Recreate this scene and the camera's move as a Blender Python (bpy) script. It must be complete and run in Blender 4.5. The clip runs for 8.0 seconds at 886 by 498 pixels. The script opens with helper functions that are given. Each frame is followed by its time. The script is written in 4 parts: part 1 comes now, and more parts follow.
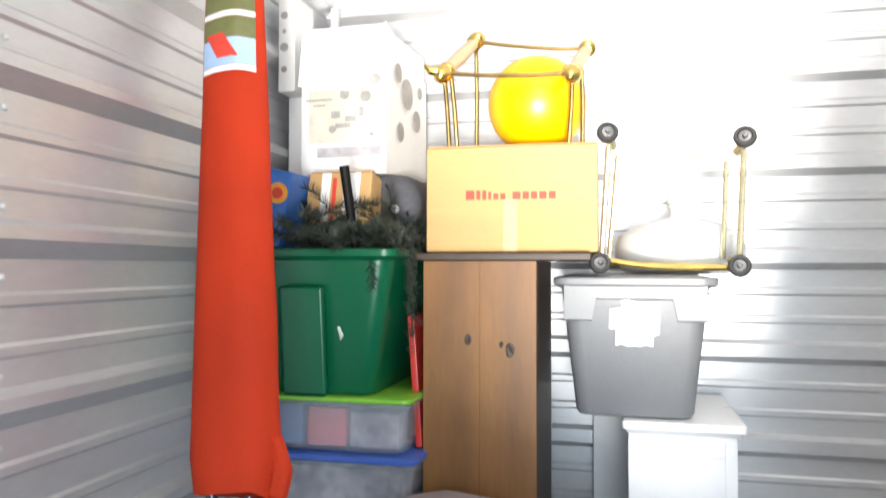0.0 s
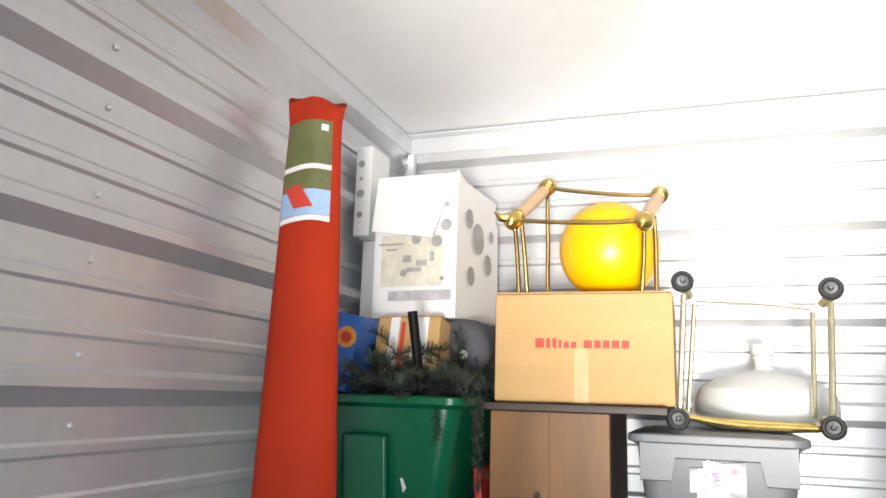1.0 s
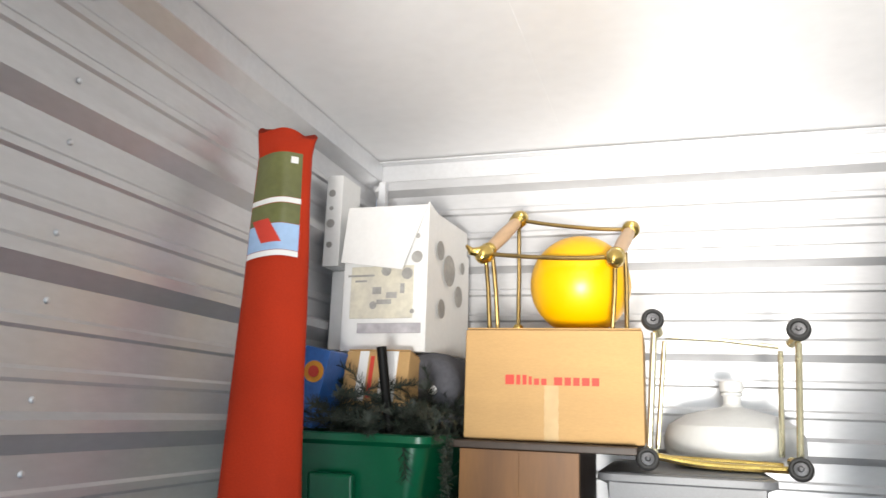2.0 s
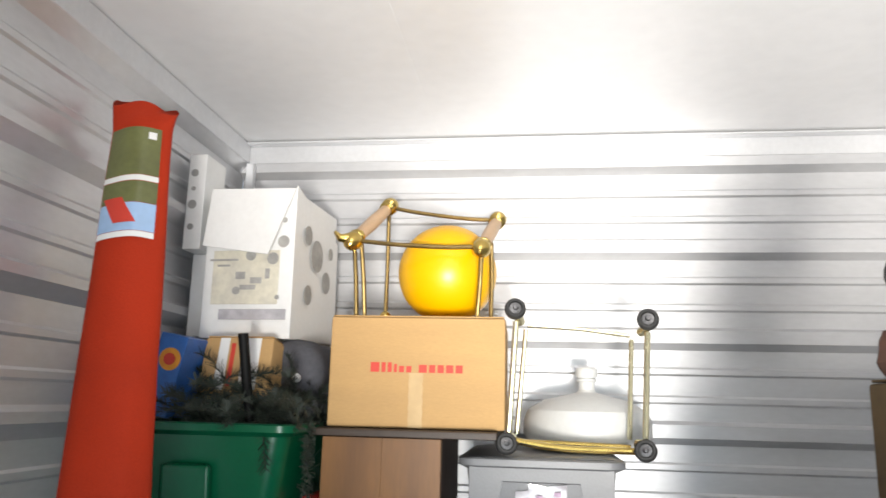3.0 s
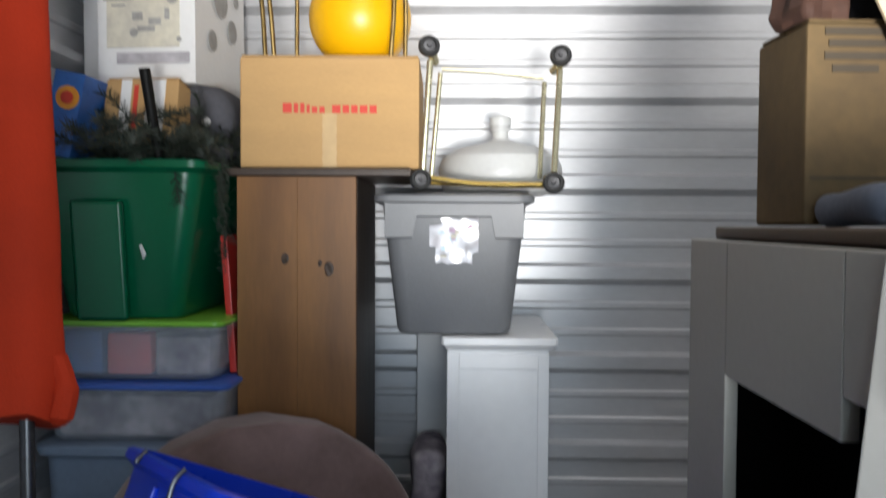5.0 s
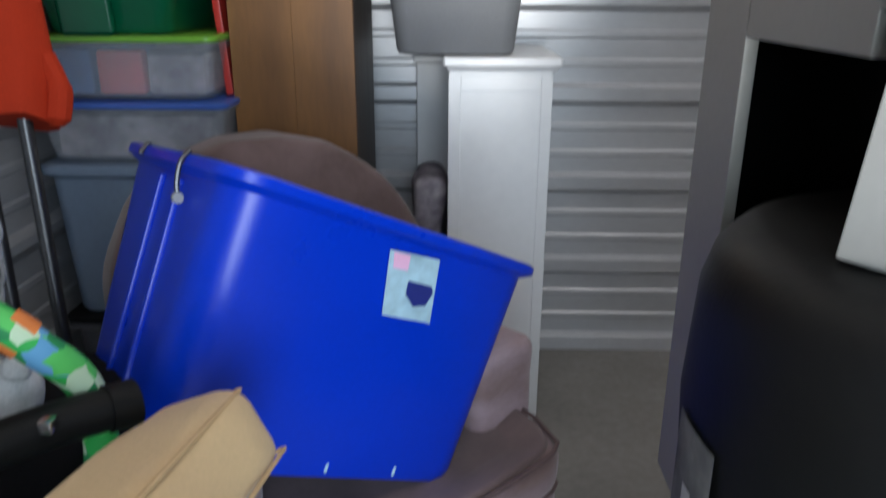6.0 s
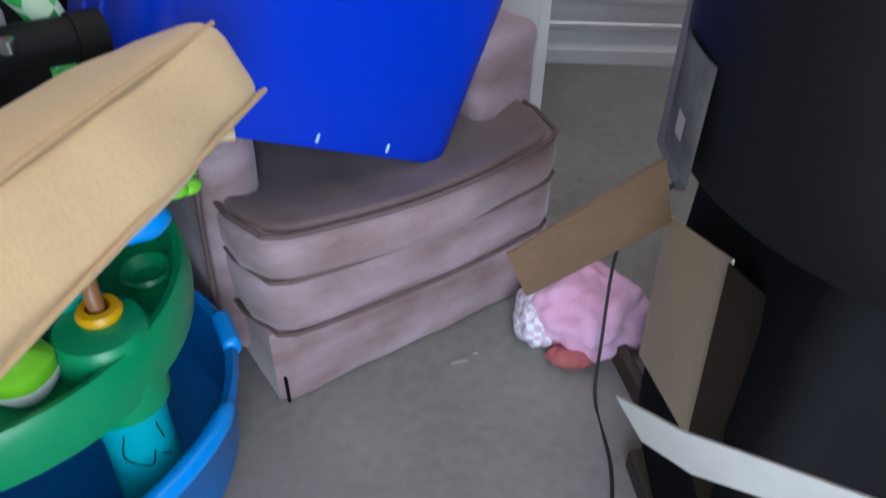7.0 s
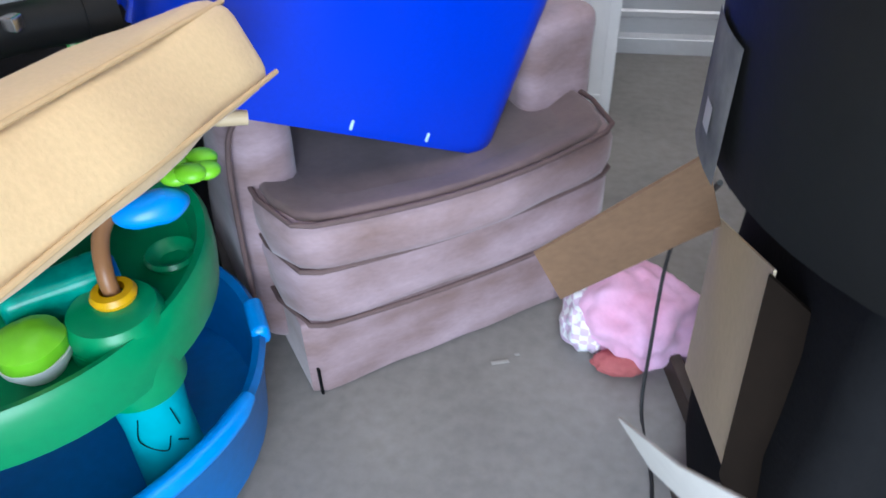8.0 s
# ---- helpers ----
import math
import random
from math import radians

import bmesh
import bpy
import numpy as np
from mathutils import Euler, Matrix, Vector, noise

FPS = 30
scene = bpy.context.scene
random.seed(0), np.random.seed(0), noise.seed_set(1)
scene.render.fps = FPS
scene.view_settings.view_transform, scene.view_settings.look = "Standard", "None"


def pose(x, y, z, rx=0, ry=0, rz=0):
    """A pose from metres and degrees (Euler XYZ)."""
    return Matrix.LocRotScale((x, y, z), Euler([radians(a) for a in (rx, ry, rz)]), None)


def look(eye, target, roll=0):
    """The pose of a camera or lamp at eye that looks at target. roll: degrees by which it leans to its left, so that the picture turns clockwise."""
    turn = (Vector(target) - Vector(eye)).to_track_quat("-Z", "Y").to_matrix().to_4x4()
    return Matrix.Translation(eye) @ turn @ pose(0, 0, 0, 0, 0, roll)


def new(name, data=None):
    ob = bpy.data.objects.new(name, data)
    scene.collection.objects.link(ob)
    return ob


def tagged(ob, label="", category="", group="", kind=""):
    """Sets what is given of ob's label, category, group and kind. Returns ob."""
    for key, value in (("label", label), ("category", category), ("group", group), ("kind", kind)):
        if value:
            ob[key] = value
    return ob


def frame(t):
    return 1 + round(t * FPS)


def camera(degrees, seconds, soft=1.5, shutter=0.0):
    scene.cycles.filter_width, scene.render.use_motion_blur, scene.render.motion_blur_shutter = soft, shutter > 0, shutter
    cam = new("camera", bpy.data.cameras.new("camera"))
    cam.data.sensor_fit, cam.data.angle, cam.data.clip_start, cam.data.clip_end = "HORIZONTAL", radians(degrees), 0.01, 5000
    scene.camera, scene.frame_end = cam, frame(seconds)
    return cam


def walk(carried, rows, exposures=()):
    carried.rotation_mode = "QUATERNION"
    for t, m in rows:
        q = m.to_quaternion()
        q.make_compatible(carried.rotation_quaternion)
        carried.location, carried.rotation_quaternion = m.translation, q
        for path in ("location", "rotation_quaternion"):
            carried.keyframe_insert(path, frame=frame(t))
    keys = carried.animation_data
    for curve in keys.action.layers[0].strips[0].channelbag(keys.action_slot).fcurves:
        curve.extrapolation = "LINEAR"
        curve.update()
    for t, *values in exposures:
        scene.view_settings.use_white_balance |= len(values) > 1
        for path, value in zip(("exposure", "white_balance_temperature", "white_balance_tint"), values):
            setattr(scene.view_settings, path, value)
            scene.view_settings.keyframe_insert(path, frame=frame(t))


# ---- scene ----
cam = camera(61.46, 8.0, soft=1.5, shutter=0.4)
PATH = [
    (0, pose(0.2500, 0.1779, 1.5091, 91.441, -0.118, 13.493)),
    (0.5, pose(0.2647, 0.1806, 1.5280, 97.322, -0.036, 15.202)),
    (1, pose(0.2713, 0.2017, 1.5642, 101.104, -1.716, 19.361)),
    (2.3, pose(0.2663, 0.2120, 1.6258, 102.359, -1.997, 14.514)),
    (2.5, pose(0.2463, 0.2111, 1.6241, 101.798, -1.718, 11.696)),
    (3, pose(0.2796, 0.2224, 1.6270, 101.518, -1.386, 7.264)),
    (3.5, pose(0.2948, 0.2283, 1.6123, 101.142, -0.890, 4.401)),
    (4, pose(0.3030, 0.2364, 1.5825, 97.461, -0.899, 3.079)),
    (4.2, pose(0.3179, 0.2418, 1.5489, 96.025, -0.368, 4.372)),
    (5.3, pose(0.2993, 0.2422, 1.3615, 83.623, -0.387, 0.533)),
    (5.5, pose(0.2966, 0.2410, 1.3357, 80.160, -0.403, 0.396)),
    (6, pose(0.2908, 0.2464, 1.2690, 70.726, -0.220, 1.170)),
    (6.5, pose(0.3001, 0.2459, 1.2019, 60.915, 0.710, 3.110)),
    (7, pose(0.3175, 0.2357, 1.1333, 51.541, -0.783, 2.338)),
    (7.5, pose(0.3218, 0.2478, 1.0886, 49.806, -0.243, 2.723)),
    (8, pose(0.3983, 0.2912, 1.0995, 51.020, 1.604, 8.952)),
]
EXPOSURES = [(0.0, 0.72, 6800, 10), (0.5, 0.46, 6800, 10), (1.0, 0.15, 6800, 10), (2.5, -0.14, 6800, 10), (3.5, -0.33, 6750, 10), (4.2, -0.45, 6700, 10), (5.3, -0.6, 6450, 10), (6.0, -0.25, 6450, 10), (6.5, -0.18, 6300, 12), (7.0, 0.15, 6250, 13), (7.5, 0.45, 6200, 13), (8.0, 0.75, 6150, 12)]
walk(cam, PATH, EXPOSURES)

# ---- world and light ----
world = bpy.data.worlds.new("sky")
scene.world = world
world.use_nodes = True
wn = world.node_tree
bg = wn.nodes["Background"]
sky = wn.nodes.new("ShaderNodeTexSky")
sky.sky_type = "NISHITA"
sky.sun_disc = False
sky.sun_elevation = radians(48)
sky.sun_rotation = radians(160)
wn.links.new(sky.outputs[0], bg.inputs[0])
bg.inputs[1].default_value = 0.12


def lamp(name, kind, m, energy, color):
    data = bpy.data.lights.new(name, kind)
    data.energy, data.color = energy, color
    ob = new(name, data)
    ob.matrix_world = m
    return ob


sun = lamp("sun", "SUN", look((0.7, -6, 8), (0.9, -2.2, 0)), 3.0, (1, 0.96, 0.9))
sun.data.angle = radians(0.5)
# daylight that enters by the open roll-up door
day = lamp("door_daylight", "AREA", look((0.55, -0.5, 1.05), (0.55, 2.8, 0.95)), 17.5, (0.72, 0.87, 1.0))
day.data.shape, day.data.size, day.data.size_y = "RECTANGLE", 0.9, 1.6
day.data.spread = radians(110)
# unseen fill spot added before the doorway, tilted up at the back wall
fill_spot = lamp("added_fill_spot", "SPOT", look((0.6, -1.6, 0.95), (0.72, 2.8, 3.05)), 1550, (1, 0.97, 0.93))
fill_spot.data.spot_size, fill_spot.data.spot_blend, fill_spot.data.shadow_soft_size = radians(53), 1.0, 0.28




# ---- materials ----
def mat(name, col, rough=0.6, metal=0.0, var=0.15, scale=6.0, bump=0.1, fine=60.0, second=None, coat=0.0, trans=0.0, sheen=0.0, stretch=(1, 1, 1), spec=0.5):
    m = bpy.data.materials.new(name)
    m.use_nodes = True
    n, l = m.node_tree.nodes, m.node_tree.links
    b = n["Principled BSDF"]
    tc = n.new("ShaderNodeTexCoord")
    mp = n.new("ShaderNodeMapping")
    mp.inputs["Scale"].default_value = stretch
    l.new(tc.outputs["Object"], mp.inputs[0])
    big, small = n.new("ShaderNodeTexNoise"), n.new("ShaderNodeTexNoise")
    big.inputs["Scale"].default_value, big.inputs["Detail"].default_value = scale, 5
    small.inputs["Scale"].default_value, small.inputs["Detail"].default_value = fine, 4
    l.new(mp.outputs[0], big.inputs[0])
    l.new(mp.outputs[0], small.inputs[0])
    ramp = n.new("ShaderNodeValToRGB")
    ramp.color_ramp.elements[0].position, ramp.color_ramp.elements[1].position = 0.3, 0.7
    dark = second or tuple(c * (1 - var) for c in col)
    ramp.color_ramp.elements[0].color = (*dark, 1)
    ramp.color_ramp.elements[1].color = (*col, 1)
    l.new(big.outputs[0], ramp.inputs[0])
    mix = n.new("ShaderNodeMix")
    mix.data_type, mix.blend_type = "RGBA", "MULTIPLY"
    mix.inputs[0].default_value = min(1.0, var * 2)
    l.new(ramp.outputs[0], mix.inputs[6])
    l.new(small.outputs[0], mix.inputs[7])
    gain = n.new("ShaderNodeMapRange")
    gain.inputs[1].default_value, gain.inputs[2].default_value = 0.25, 0.75
    gain.inputs[3].default_value, gain.inputs[4].default_value = 0.75, 1.15
    l.new(small.outputs[0], gain.inputs[0])
    l.new(gain.outputs[0], mix.inputs[7])
    l.new(mix.outputs[2], b.inputs["Base Color"])
    rr = n.new("ShaderNodeMapRange")
    rr.inputs[3].default_value, rr.inputs[4].default_value = max(0.02, rough - 0.08), min(1, rough + 0.08)
    l.new(big.outputs[0], rr.inputs[0])
    l.new(rr.outputs[0], b.inputs["Roughness"])
    b.inputs["Metallic"].default_value = metal
    b.inputs["Specular IOR Level"].default_value = spec
    b.inputs["Coat Weight"].default_value = coat
    b.inputs["Transmission Weight"].default_value = trans
    b.inputs["Sheen Weight"].default_value = sheen
    bp = n.new("ShaderNodeBump")
    bp.inputs["Strength"].default_value, bp.inputs["Distance"].default_value = bump, 0.002
    l.new(small.outputs[0], bp.inputs["Height"])
    l.new(bp.outputs[0], b.inputs["Normal"])
    return m


STEEL = mat("painted_steel", (0.62, 0.625, 0.64), 0.42, 0.5, 0.10, 2.0, 0.05, 25, stretch=(1, 1, 3))
TRIM = mat("steel_trim", (0.7, 0.71, 0.73), 0.4, 0.4, 0.1, 3.0, 0.05)
CEIL = mat("ceiling_sheet", (0.8, 0.8, 0.81), 0.42, 0.2, 0.06, 1.2, 0.08, 18)
CONCRETE = mat("concrete", (0.29, 0.27, 0.25), 0.75, 0, 0.28, 2.6, 0.3, 38)
OUTSIDE = mat("asphalt", (0.3, 0.29, 0.28), 0.9, 0, 0.2, 2, 0.3, 60)
RED = mat("red_canvas", (0.47, 0.034, 0.009), 0.8, 0, 0.18, 5, 0.35, 260, spec=0.2)
RED_PLASTIC = mat("red_plastic", (0.6, 0.04, 0.03), 0.4, 0, 0.1)
GREEN = mat("green_tote_plastic", (0.0, 0.105, 0.045), 0.3, 0, 0.12, 3, 0.08, 120)
GREY = mat("grey_tote_plastic", (0.185, 0.19, 0.2), 0.42, 0, 0.12, 4, 0.15, 160)
BLUE = mat("blue_tote_plastic", (0.0, 0.036, 0.56), 0.3, 0, 0.10, 3, 0.06, 140)
CLEAR = mat("clear_plastic", (0.72, 0.77, 0.84), 0.16, 0, 0.05, 4, 0.5, 9)
CLEAR.node_tree.nodes["Principled BSDF"].inputs["Alpha"].default_value = 0.22
FROST = mat("frosted_plastic", (0.82, 0.83, 0.82), 0.4, 0, 0.08, 8, 0.1, 60, trans=0.25)
LID_GREEN = mat("lime_lid", (0.2, 0.5, 0.05), 0.35, 0, 0.1)
LID_BLUE = mat("blue_lid", (0.05, 0.13, 0.5), 0.35, 0, 0.1)
STUFF_RED = mat("pink_red_paper", (0.65, 0.1, 0.1), 0.7, 0, 0.3, 12)
STUFF_PINK = mat("faded_pink_print", (0.5, 0.36, 0.48), 0.6, 0, 0.3, 30)
STUFF_BLUE = mat("blue_paper", (0.05, 0.2, 0.5), 0.7, 0, 0.3, 12)
STUFF_MIX = mat("mixed_cloth", (0.5, 0.45, 0.48), 0.85, 0, 0.5, 14, 0.4, 40, second=(0.1, 0.08, 0.12))
CARD = mat("cardboard", (0.52, 0.32, 0.135), 0.82, 0, 0.12, 4, 0.15, 90, stretch=(1, 1, 4))
CARD_DARK = mat("worn_cardboard", (0.2, 0.112, 0.06), 0.85, 0, 0.25, 5, 0.2, 80)
CARD_OLIVE = mat("shade_darkened_cardboard", (0.115, 0.073, 0.028), 0.85, 0, 0.3, 7, 0.3, 60, second=(0.07, 0.043, 0.016))
CARD_PALE = mat("pale_cardboard", (0.5, 0.40, 0.27), 0.8, 0, 0.12, 5, 0.12, 90)
PAPER = mat("white_card", (0.8, 0.8, 0.79), 0.65, 0, 0.06, 6, 0.08)
PRINT_GREY = mat("grey_print", (0.42, 0.41, 0.39), 0.6, 0, 0.3, 18)
PRINT_CREAM = mat("cream_print", (0.72, 0.68, 0.55), 0.6, 0, 0.2, 14, second=(0.55, 0.52, 0.45))
TAPE = mat("packing_tape", (0.62, 0.44, 0.24), 0.14, 0, 0.12, 20, 0.4, 30, coat=0.6)
RED_INK = mat("red_ink", (0.6, 0.05, 0.03), 0.6, 0, 0.08)
DARK_INK = mat("faded_dark_ink", (0.045, 0.032, 0.018), 0.8, 0, 0.2)
WOOD = mat("pine_stain", (0.25, 0.112, 0.031), 0.48, 0, 0.2, 2.2, 0.12, 30, second=(0.13, 0.056, 0.018), stretch=(4, 4, 0.6))
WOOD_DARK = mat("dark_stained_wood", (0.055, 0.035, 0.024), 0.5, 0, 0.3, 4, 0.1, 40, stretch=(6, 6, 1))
CARD_IN_SHADE = mat("shaded_carton_side", (0.011, 0.0068, 0.0045), 0.9, 0, 0.3, 6, 0.2, 60, spec=0.1)
FLAP = mat("greyed_card", (0.38, 0.36, 0.335), 0.8, 0, 0.12, 6, 0.1, 60)
KNOT = mat("wood_knot", (0.06, 0.028, 0.012), 0.5, 0, 0.4, 60, second=(0.02, 0.01, 0.005))
DOWEL = mat("pale_dowel", (0.6, 0.40, 0.24), 0.4, 0, 0.15, 8, 0.05, stretch=(6, 1, 6))
BRASS = mat("brass", (0.72, 0.52, 0.16), 0.22, 1, 0.12, 20, 0.03)
BRASS_DARK = mat("tarnished_brass", (0.33, 0.23, 0.09), 0.32, 1, 0.2, 20, 0.03)
BRASS_PALE = mat("pale_brass", (0.86, 0.8, 0.55), 0.25, 0.9, 0.1, 20, 0.03)
BLACK = mat("black_plastic", (0.005, 0.005, 0.005), 0.55, 0, 0.2, 5, 0.2, 90, spec=0.18)
BLACK_CLOTH = mat("black_cloth", (0.008, 0.008, 0.009), 0.9, 0, 0.3, 6, 0.4, 150, spec=0.1)
RUBBER = mat("rubber", (0.02, 0.02, 0.02), 0.6, 0, 0.2)
STEEL_DARK = mat("dark_metal", (0.12, 0.12, 0.125), 0.35, 0.9, 0.2, 15, 0.05)
CHROME = mat("chrome", (0.6, 0.6, 0.6), 0.2, 1, 0.1)
YELLOW = mat("yellow_ball", (0.85, 0.46, 0.0), 0.35, 0, 0.04, 3, 0.05, 80)
WHITE_WOOD = mat("white_paint", (0.84, 0.84, 0.84), 0.3, 0, 0.05, 4, 0.06, 30)
LAMINATE = mat("grey_beige_laminate", (0.27, 0.262, 0.24), 0.5, 0, 0.08, 3, 0.05, 80)
LAMINATE_G = mat("grey_laminate", (0.18, 0.18, 0.172), 0.5, 0, 0.08, 3, 0.05, 80)
VOID = mat("bay_shade_black", (0.003, 0.003, 0.003), 0.95, 0, 0.2, spec=0.05)
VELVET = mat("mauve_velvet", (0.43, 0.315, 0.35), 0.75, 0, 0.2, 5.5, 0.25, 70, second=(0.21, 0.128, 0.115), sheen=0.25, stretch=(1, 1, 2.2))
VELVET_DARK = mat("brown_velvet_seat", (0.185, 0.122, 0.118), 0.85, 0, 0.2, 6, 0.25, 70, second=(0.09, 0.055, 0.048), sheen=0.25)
PIPING = mat("crease_shade_piping", (0.15, 0.095, 0.09), 0.8, 0, 0.2, 20)
TAN = mat("tan_upholstery", (0.66, 0.46, 0.24), 0.75, 0, 0.12, 5, 0.25, 170, sheen=0.15)
TAN_PIPE = mat("tan_piping", (0.55, 0.37, 0.19), 0.75, 0, 0.1)
TAN_LEG = mat("pale_wood_peg", (0.55, 0.42, 0.26), 0.5, 0, 0.15)
TOY_GREEN = mat("toy_green_plastic", (0.0, 0.30, 0.11), 0.35, 0, 0.12, 4, 0.1, 60)
TOY_CYAN = mat("toy_cyan_plastic", (0.0, 0.44, 0.52), 0.38, 0, 0.12, 5, 0.1, 60)
TOY_BLUE = mat("toy_blue_plastic", (0.0, 0.18, 0.56), 0.38, 0, 0.2, 4, 0.1, 60)
TOY_LIME = mat("toy_lime_plastic", (0.2, 0.62, 0.02), 0.35, 0, 0.15, 14)
TOY_BRIGHT_BLUE = mat("toy_bright_blue", (0.0, 0.3, 0.88), 0.3, 0, 0.12, 10)
TOY_BROWN = mat("toy_brown_plastic", (0.33, 0.15, 0.06), 0.4, 0, 0.15)
TOY_YELLOW = mat("toy_yellow_plastic", (0.75, 0.4, 0.0), 0.35, 0, 0.1)
TOY_TEAL = mat("toy_teal_plastic", (0.0, 0.4, 0.3), 0.3, 0, 0.3, 30)
NEEDLES = mat("artificial_fir", (0.03, 0.042, 0.03), 0.6, 0, 0.4, 8, second=(0.012, 0.018, 0.012))
PINK = mat("pink_cloth", (0.82, 0.5, 0.72), 0.8, 0, 0.1, 9, 0.3, 120, second=(0.76, 0.36, 0.52), sheen=0.3)
PINK_DARK = mat("rose_cloth", (0.5, 0.13, 0.13), 0.85, 0, 0.2, 9, 0.3, 120)
CHECK = mat("check_cloth", (0.8, 0.78, 0.82), 0.85, 0, 0.05, 9, 0.3, 120)
ck = CHECK.node_tree.nodes.new("ShaderNodeTexChecker")
ck.inputs["Scale"].default_value = 62
ck.inputs["Color1"].default_value, ck.inputs["Color2"].default_value = (0.8, 0.8, 0.84, 1), (0.62, 0.48, 0.62, 1)
CHECK.node_tree.links.new(CHECK.node_tree.nodes["Texture Coordinate"].outputs["Object"], ck.inputs["Vector"])
CHECK.node_tree.links.new(ck.outputs["Color"], CHECK.node_tree.nodes["Principled BSDF"].inputs["Base Color"])
GREY_CLOTH = mat("grey_cloth", (0.10, 0.10, 0.115), 0.9, 0, 0.35, 8, 0.4, 90)
SLATE_CLOTH = mat("slate_cloth", (0.10, 0.115, 0.15), 0.9, 0, 0.3, 8, 0.4, 90)
ARCH = mat("printed_green_fabric", (0.03, 0.40, 0.10), 0.7, 0, 0.2, 34, 0.2, 80)
vo = ARCH.node_tree.nodes.new("ShaderNodeTexVoronoi")
vo.inputs["Scale"].default_value = 48
pr = ARCH.node_tree.nodes.new("ShaderNodeValToRGB")
pr.color_ramp.interpolation = "CONSTANT"
for pos, c in ((0.0, (0.03, 0.42, 0.08)), (0.42, (0.10, 0.55, 0.12)), (0.62, (0.55, 0.72, 0.5)), (0.76, (0.02, 0.26, 0.08)), (0.86, (0.12, 0.35, 0.6)), (0.93, (0.75, 0.6, 0.08))):
    e = pr.color_ramp.elements.new(pos)
    e.color = (*c, 1)
ARCH.node_tree.links.new(ARCH.node_tree.nodes["Texture Coordinate"].outputs["Object"], vo.inputs["Vector"])
ARCH.node_tree.links.new(vo.outputs["Color"], pr.inputs[0])
ARCH.node_tree.links.new(pr.outputs[0], ARCH.node_tree.nodes["Principled BSDF"].inputs["Base Color"])
ORANGE = mat("orange_fabric", (0.75, 0.22, 0.05), 0.7, 0, 0.15)
PLUSH = mat("grey_white_plush", (0.55, 0.55, 0.55), 0.95, 0, 0.3, 30, 0.5, 200)
STICKER = mat("pale_blue_sticker", (0.45, 0.65, 0.75), 0.3, 0, 0.25, 26, 0.02)
STICKER_DARK = mat("navy_sticker", (0.02, 0.03, 0.2), 0.3, 0, 0.1)
LABEL_WRAP = mat("shiny_label", (0.55, 0.53, 0.56), 0.18, 0, 0.3, 24, 0.5, 30, coat=0.5)
TAG_GREY = mat("grey_label", (0.17, 0.165, 0.155), 0.8, 0, 0.3, 24, second=(0.08, 0.08, 0.078), spec=0.15)
OLIVE = mat("olive_print", (0.14, 0.15, 0.05), 0.35, 0, 0.25, 8, coat=0.3)
SKY_PRINT = mat("sky_print", (0.35, 0.52, 0.78), 0.35, 0, 0.15, 8, coat=0.3)
TOYBOX_BLUE = mat("blue_print_card", (0.03, 0.15, 0.5), 0.4, 0, 0.3, 12)
GOLD_PRINT = mat("orange_print", (0.8, 0.33, 0.03), 0.4, 0, 0.2, 20)
PLASTIC_BLUEGREY = mat("blue_grey_plastic", (0.25, 0.33, 0.45), 0.4, 0, 0.15, 4, trans=0.2)
CHAIN = mat("grey_chain_plastic", (0.32, 0.32, 0.33), 0.5, 0, 0.1)


# ---- mesh helpers ----
def part(name, bm, material, parent, label="", smooth=35):
    bmesh.ops.recalc_face_normals(bm, faces=bm.faces)
    me = bpy.data.meshes.new(name)
    bm.to_mesh(me)
    bm.free()
    me.materials.append(material)
    me.shade_smooth()
    me.set_sharp_from_angle(angle=radians(smooth))
    ob = new(name, me)
    if len(me.polygons) < 120:
        ob.modifiers.new("even_shading", "WEIGHTED_NORMAL").keep_sharp = True
    if parent:
        ob.parent = parent
    if label:
        ob["label"] = label
    return ob


def thing(name, m, label, category, group="", kind=""):
    ob = new(name)
    ob.empty_display_size = 0.1
    ob.matrix_world = m
    return tagged(ob, label, category, group, kind)


def bm_box(lo, hi, bevel=0.0, seg=2, bm=None):
    bm = bm or bmesh.new()
    c = [(a + b) / 2 for a, b in zip(lo, hi)]
    s = [abs(b - a) for a, b in zip(lo, hi)]
    r = bmesh.ops.create_cube(bm, size=1, matrix=Matrix.Translation(c) @ Matrix.Diagonal((*s, 1)))
    if bevel:
        es = list({e for v in r["verts"] for e in v.link_edges})
        bmesh.ops.bevel(bm, geom=es, offset=bevel, segments=seg, profile=0.5, affect="EDGES")
    return bm


def bm_tube(pts, r, sides=10, closed=False, bm=None, cap=True):
    bm = bm or bmesh.new()
    pts = [Vector(p) for p in pts]
    rs = r if isinstance(r, (list, tuple)) else [r] * len(pts)
    n, rings, side = len(pts), [], None
    for i, p in enumerate(pts):
        a = pts[i - 1] if i or closed else p
        b = pts[(i + 1) % n] if i < n - 1 or closed else p
        d = (b - a).normalized()
        if side is None:
            side = d.orthogonal().normalized()
        side = (side - d * side.dot(d)).normalized()
        up = d.cross(side)
        rings.append([bm.verts.new(p + rs[i] * (math.cos(2 * math.pi * k / sides) * side + math.sin(2 * math.pi * k / sides) * up)) for k in range(sides)])
    for i in range(n if closed else n - 1):
        a, b = rings[i], rings[(i + 1) % n]
        for k in range(sides):
            bm.faces.new((a[k], a[(k + 1) % sides], b[(k + 1) % sides], b[k]))
    if not closed and cap:
        bm.faces.new(rings[0][::-1])
        bm.faces.new(rings[-1])
    return bm


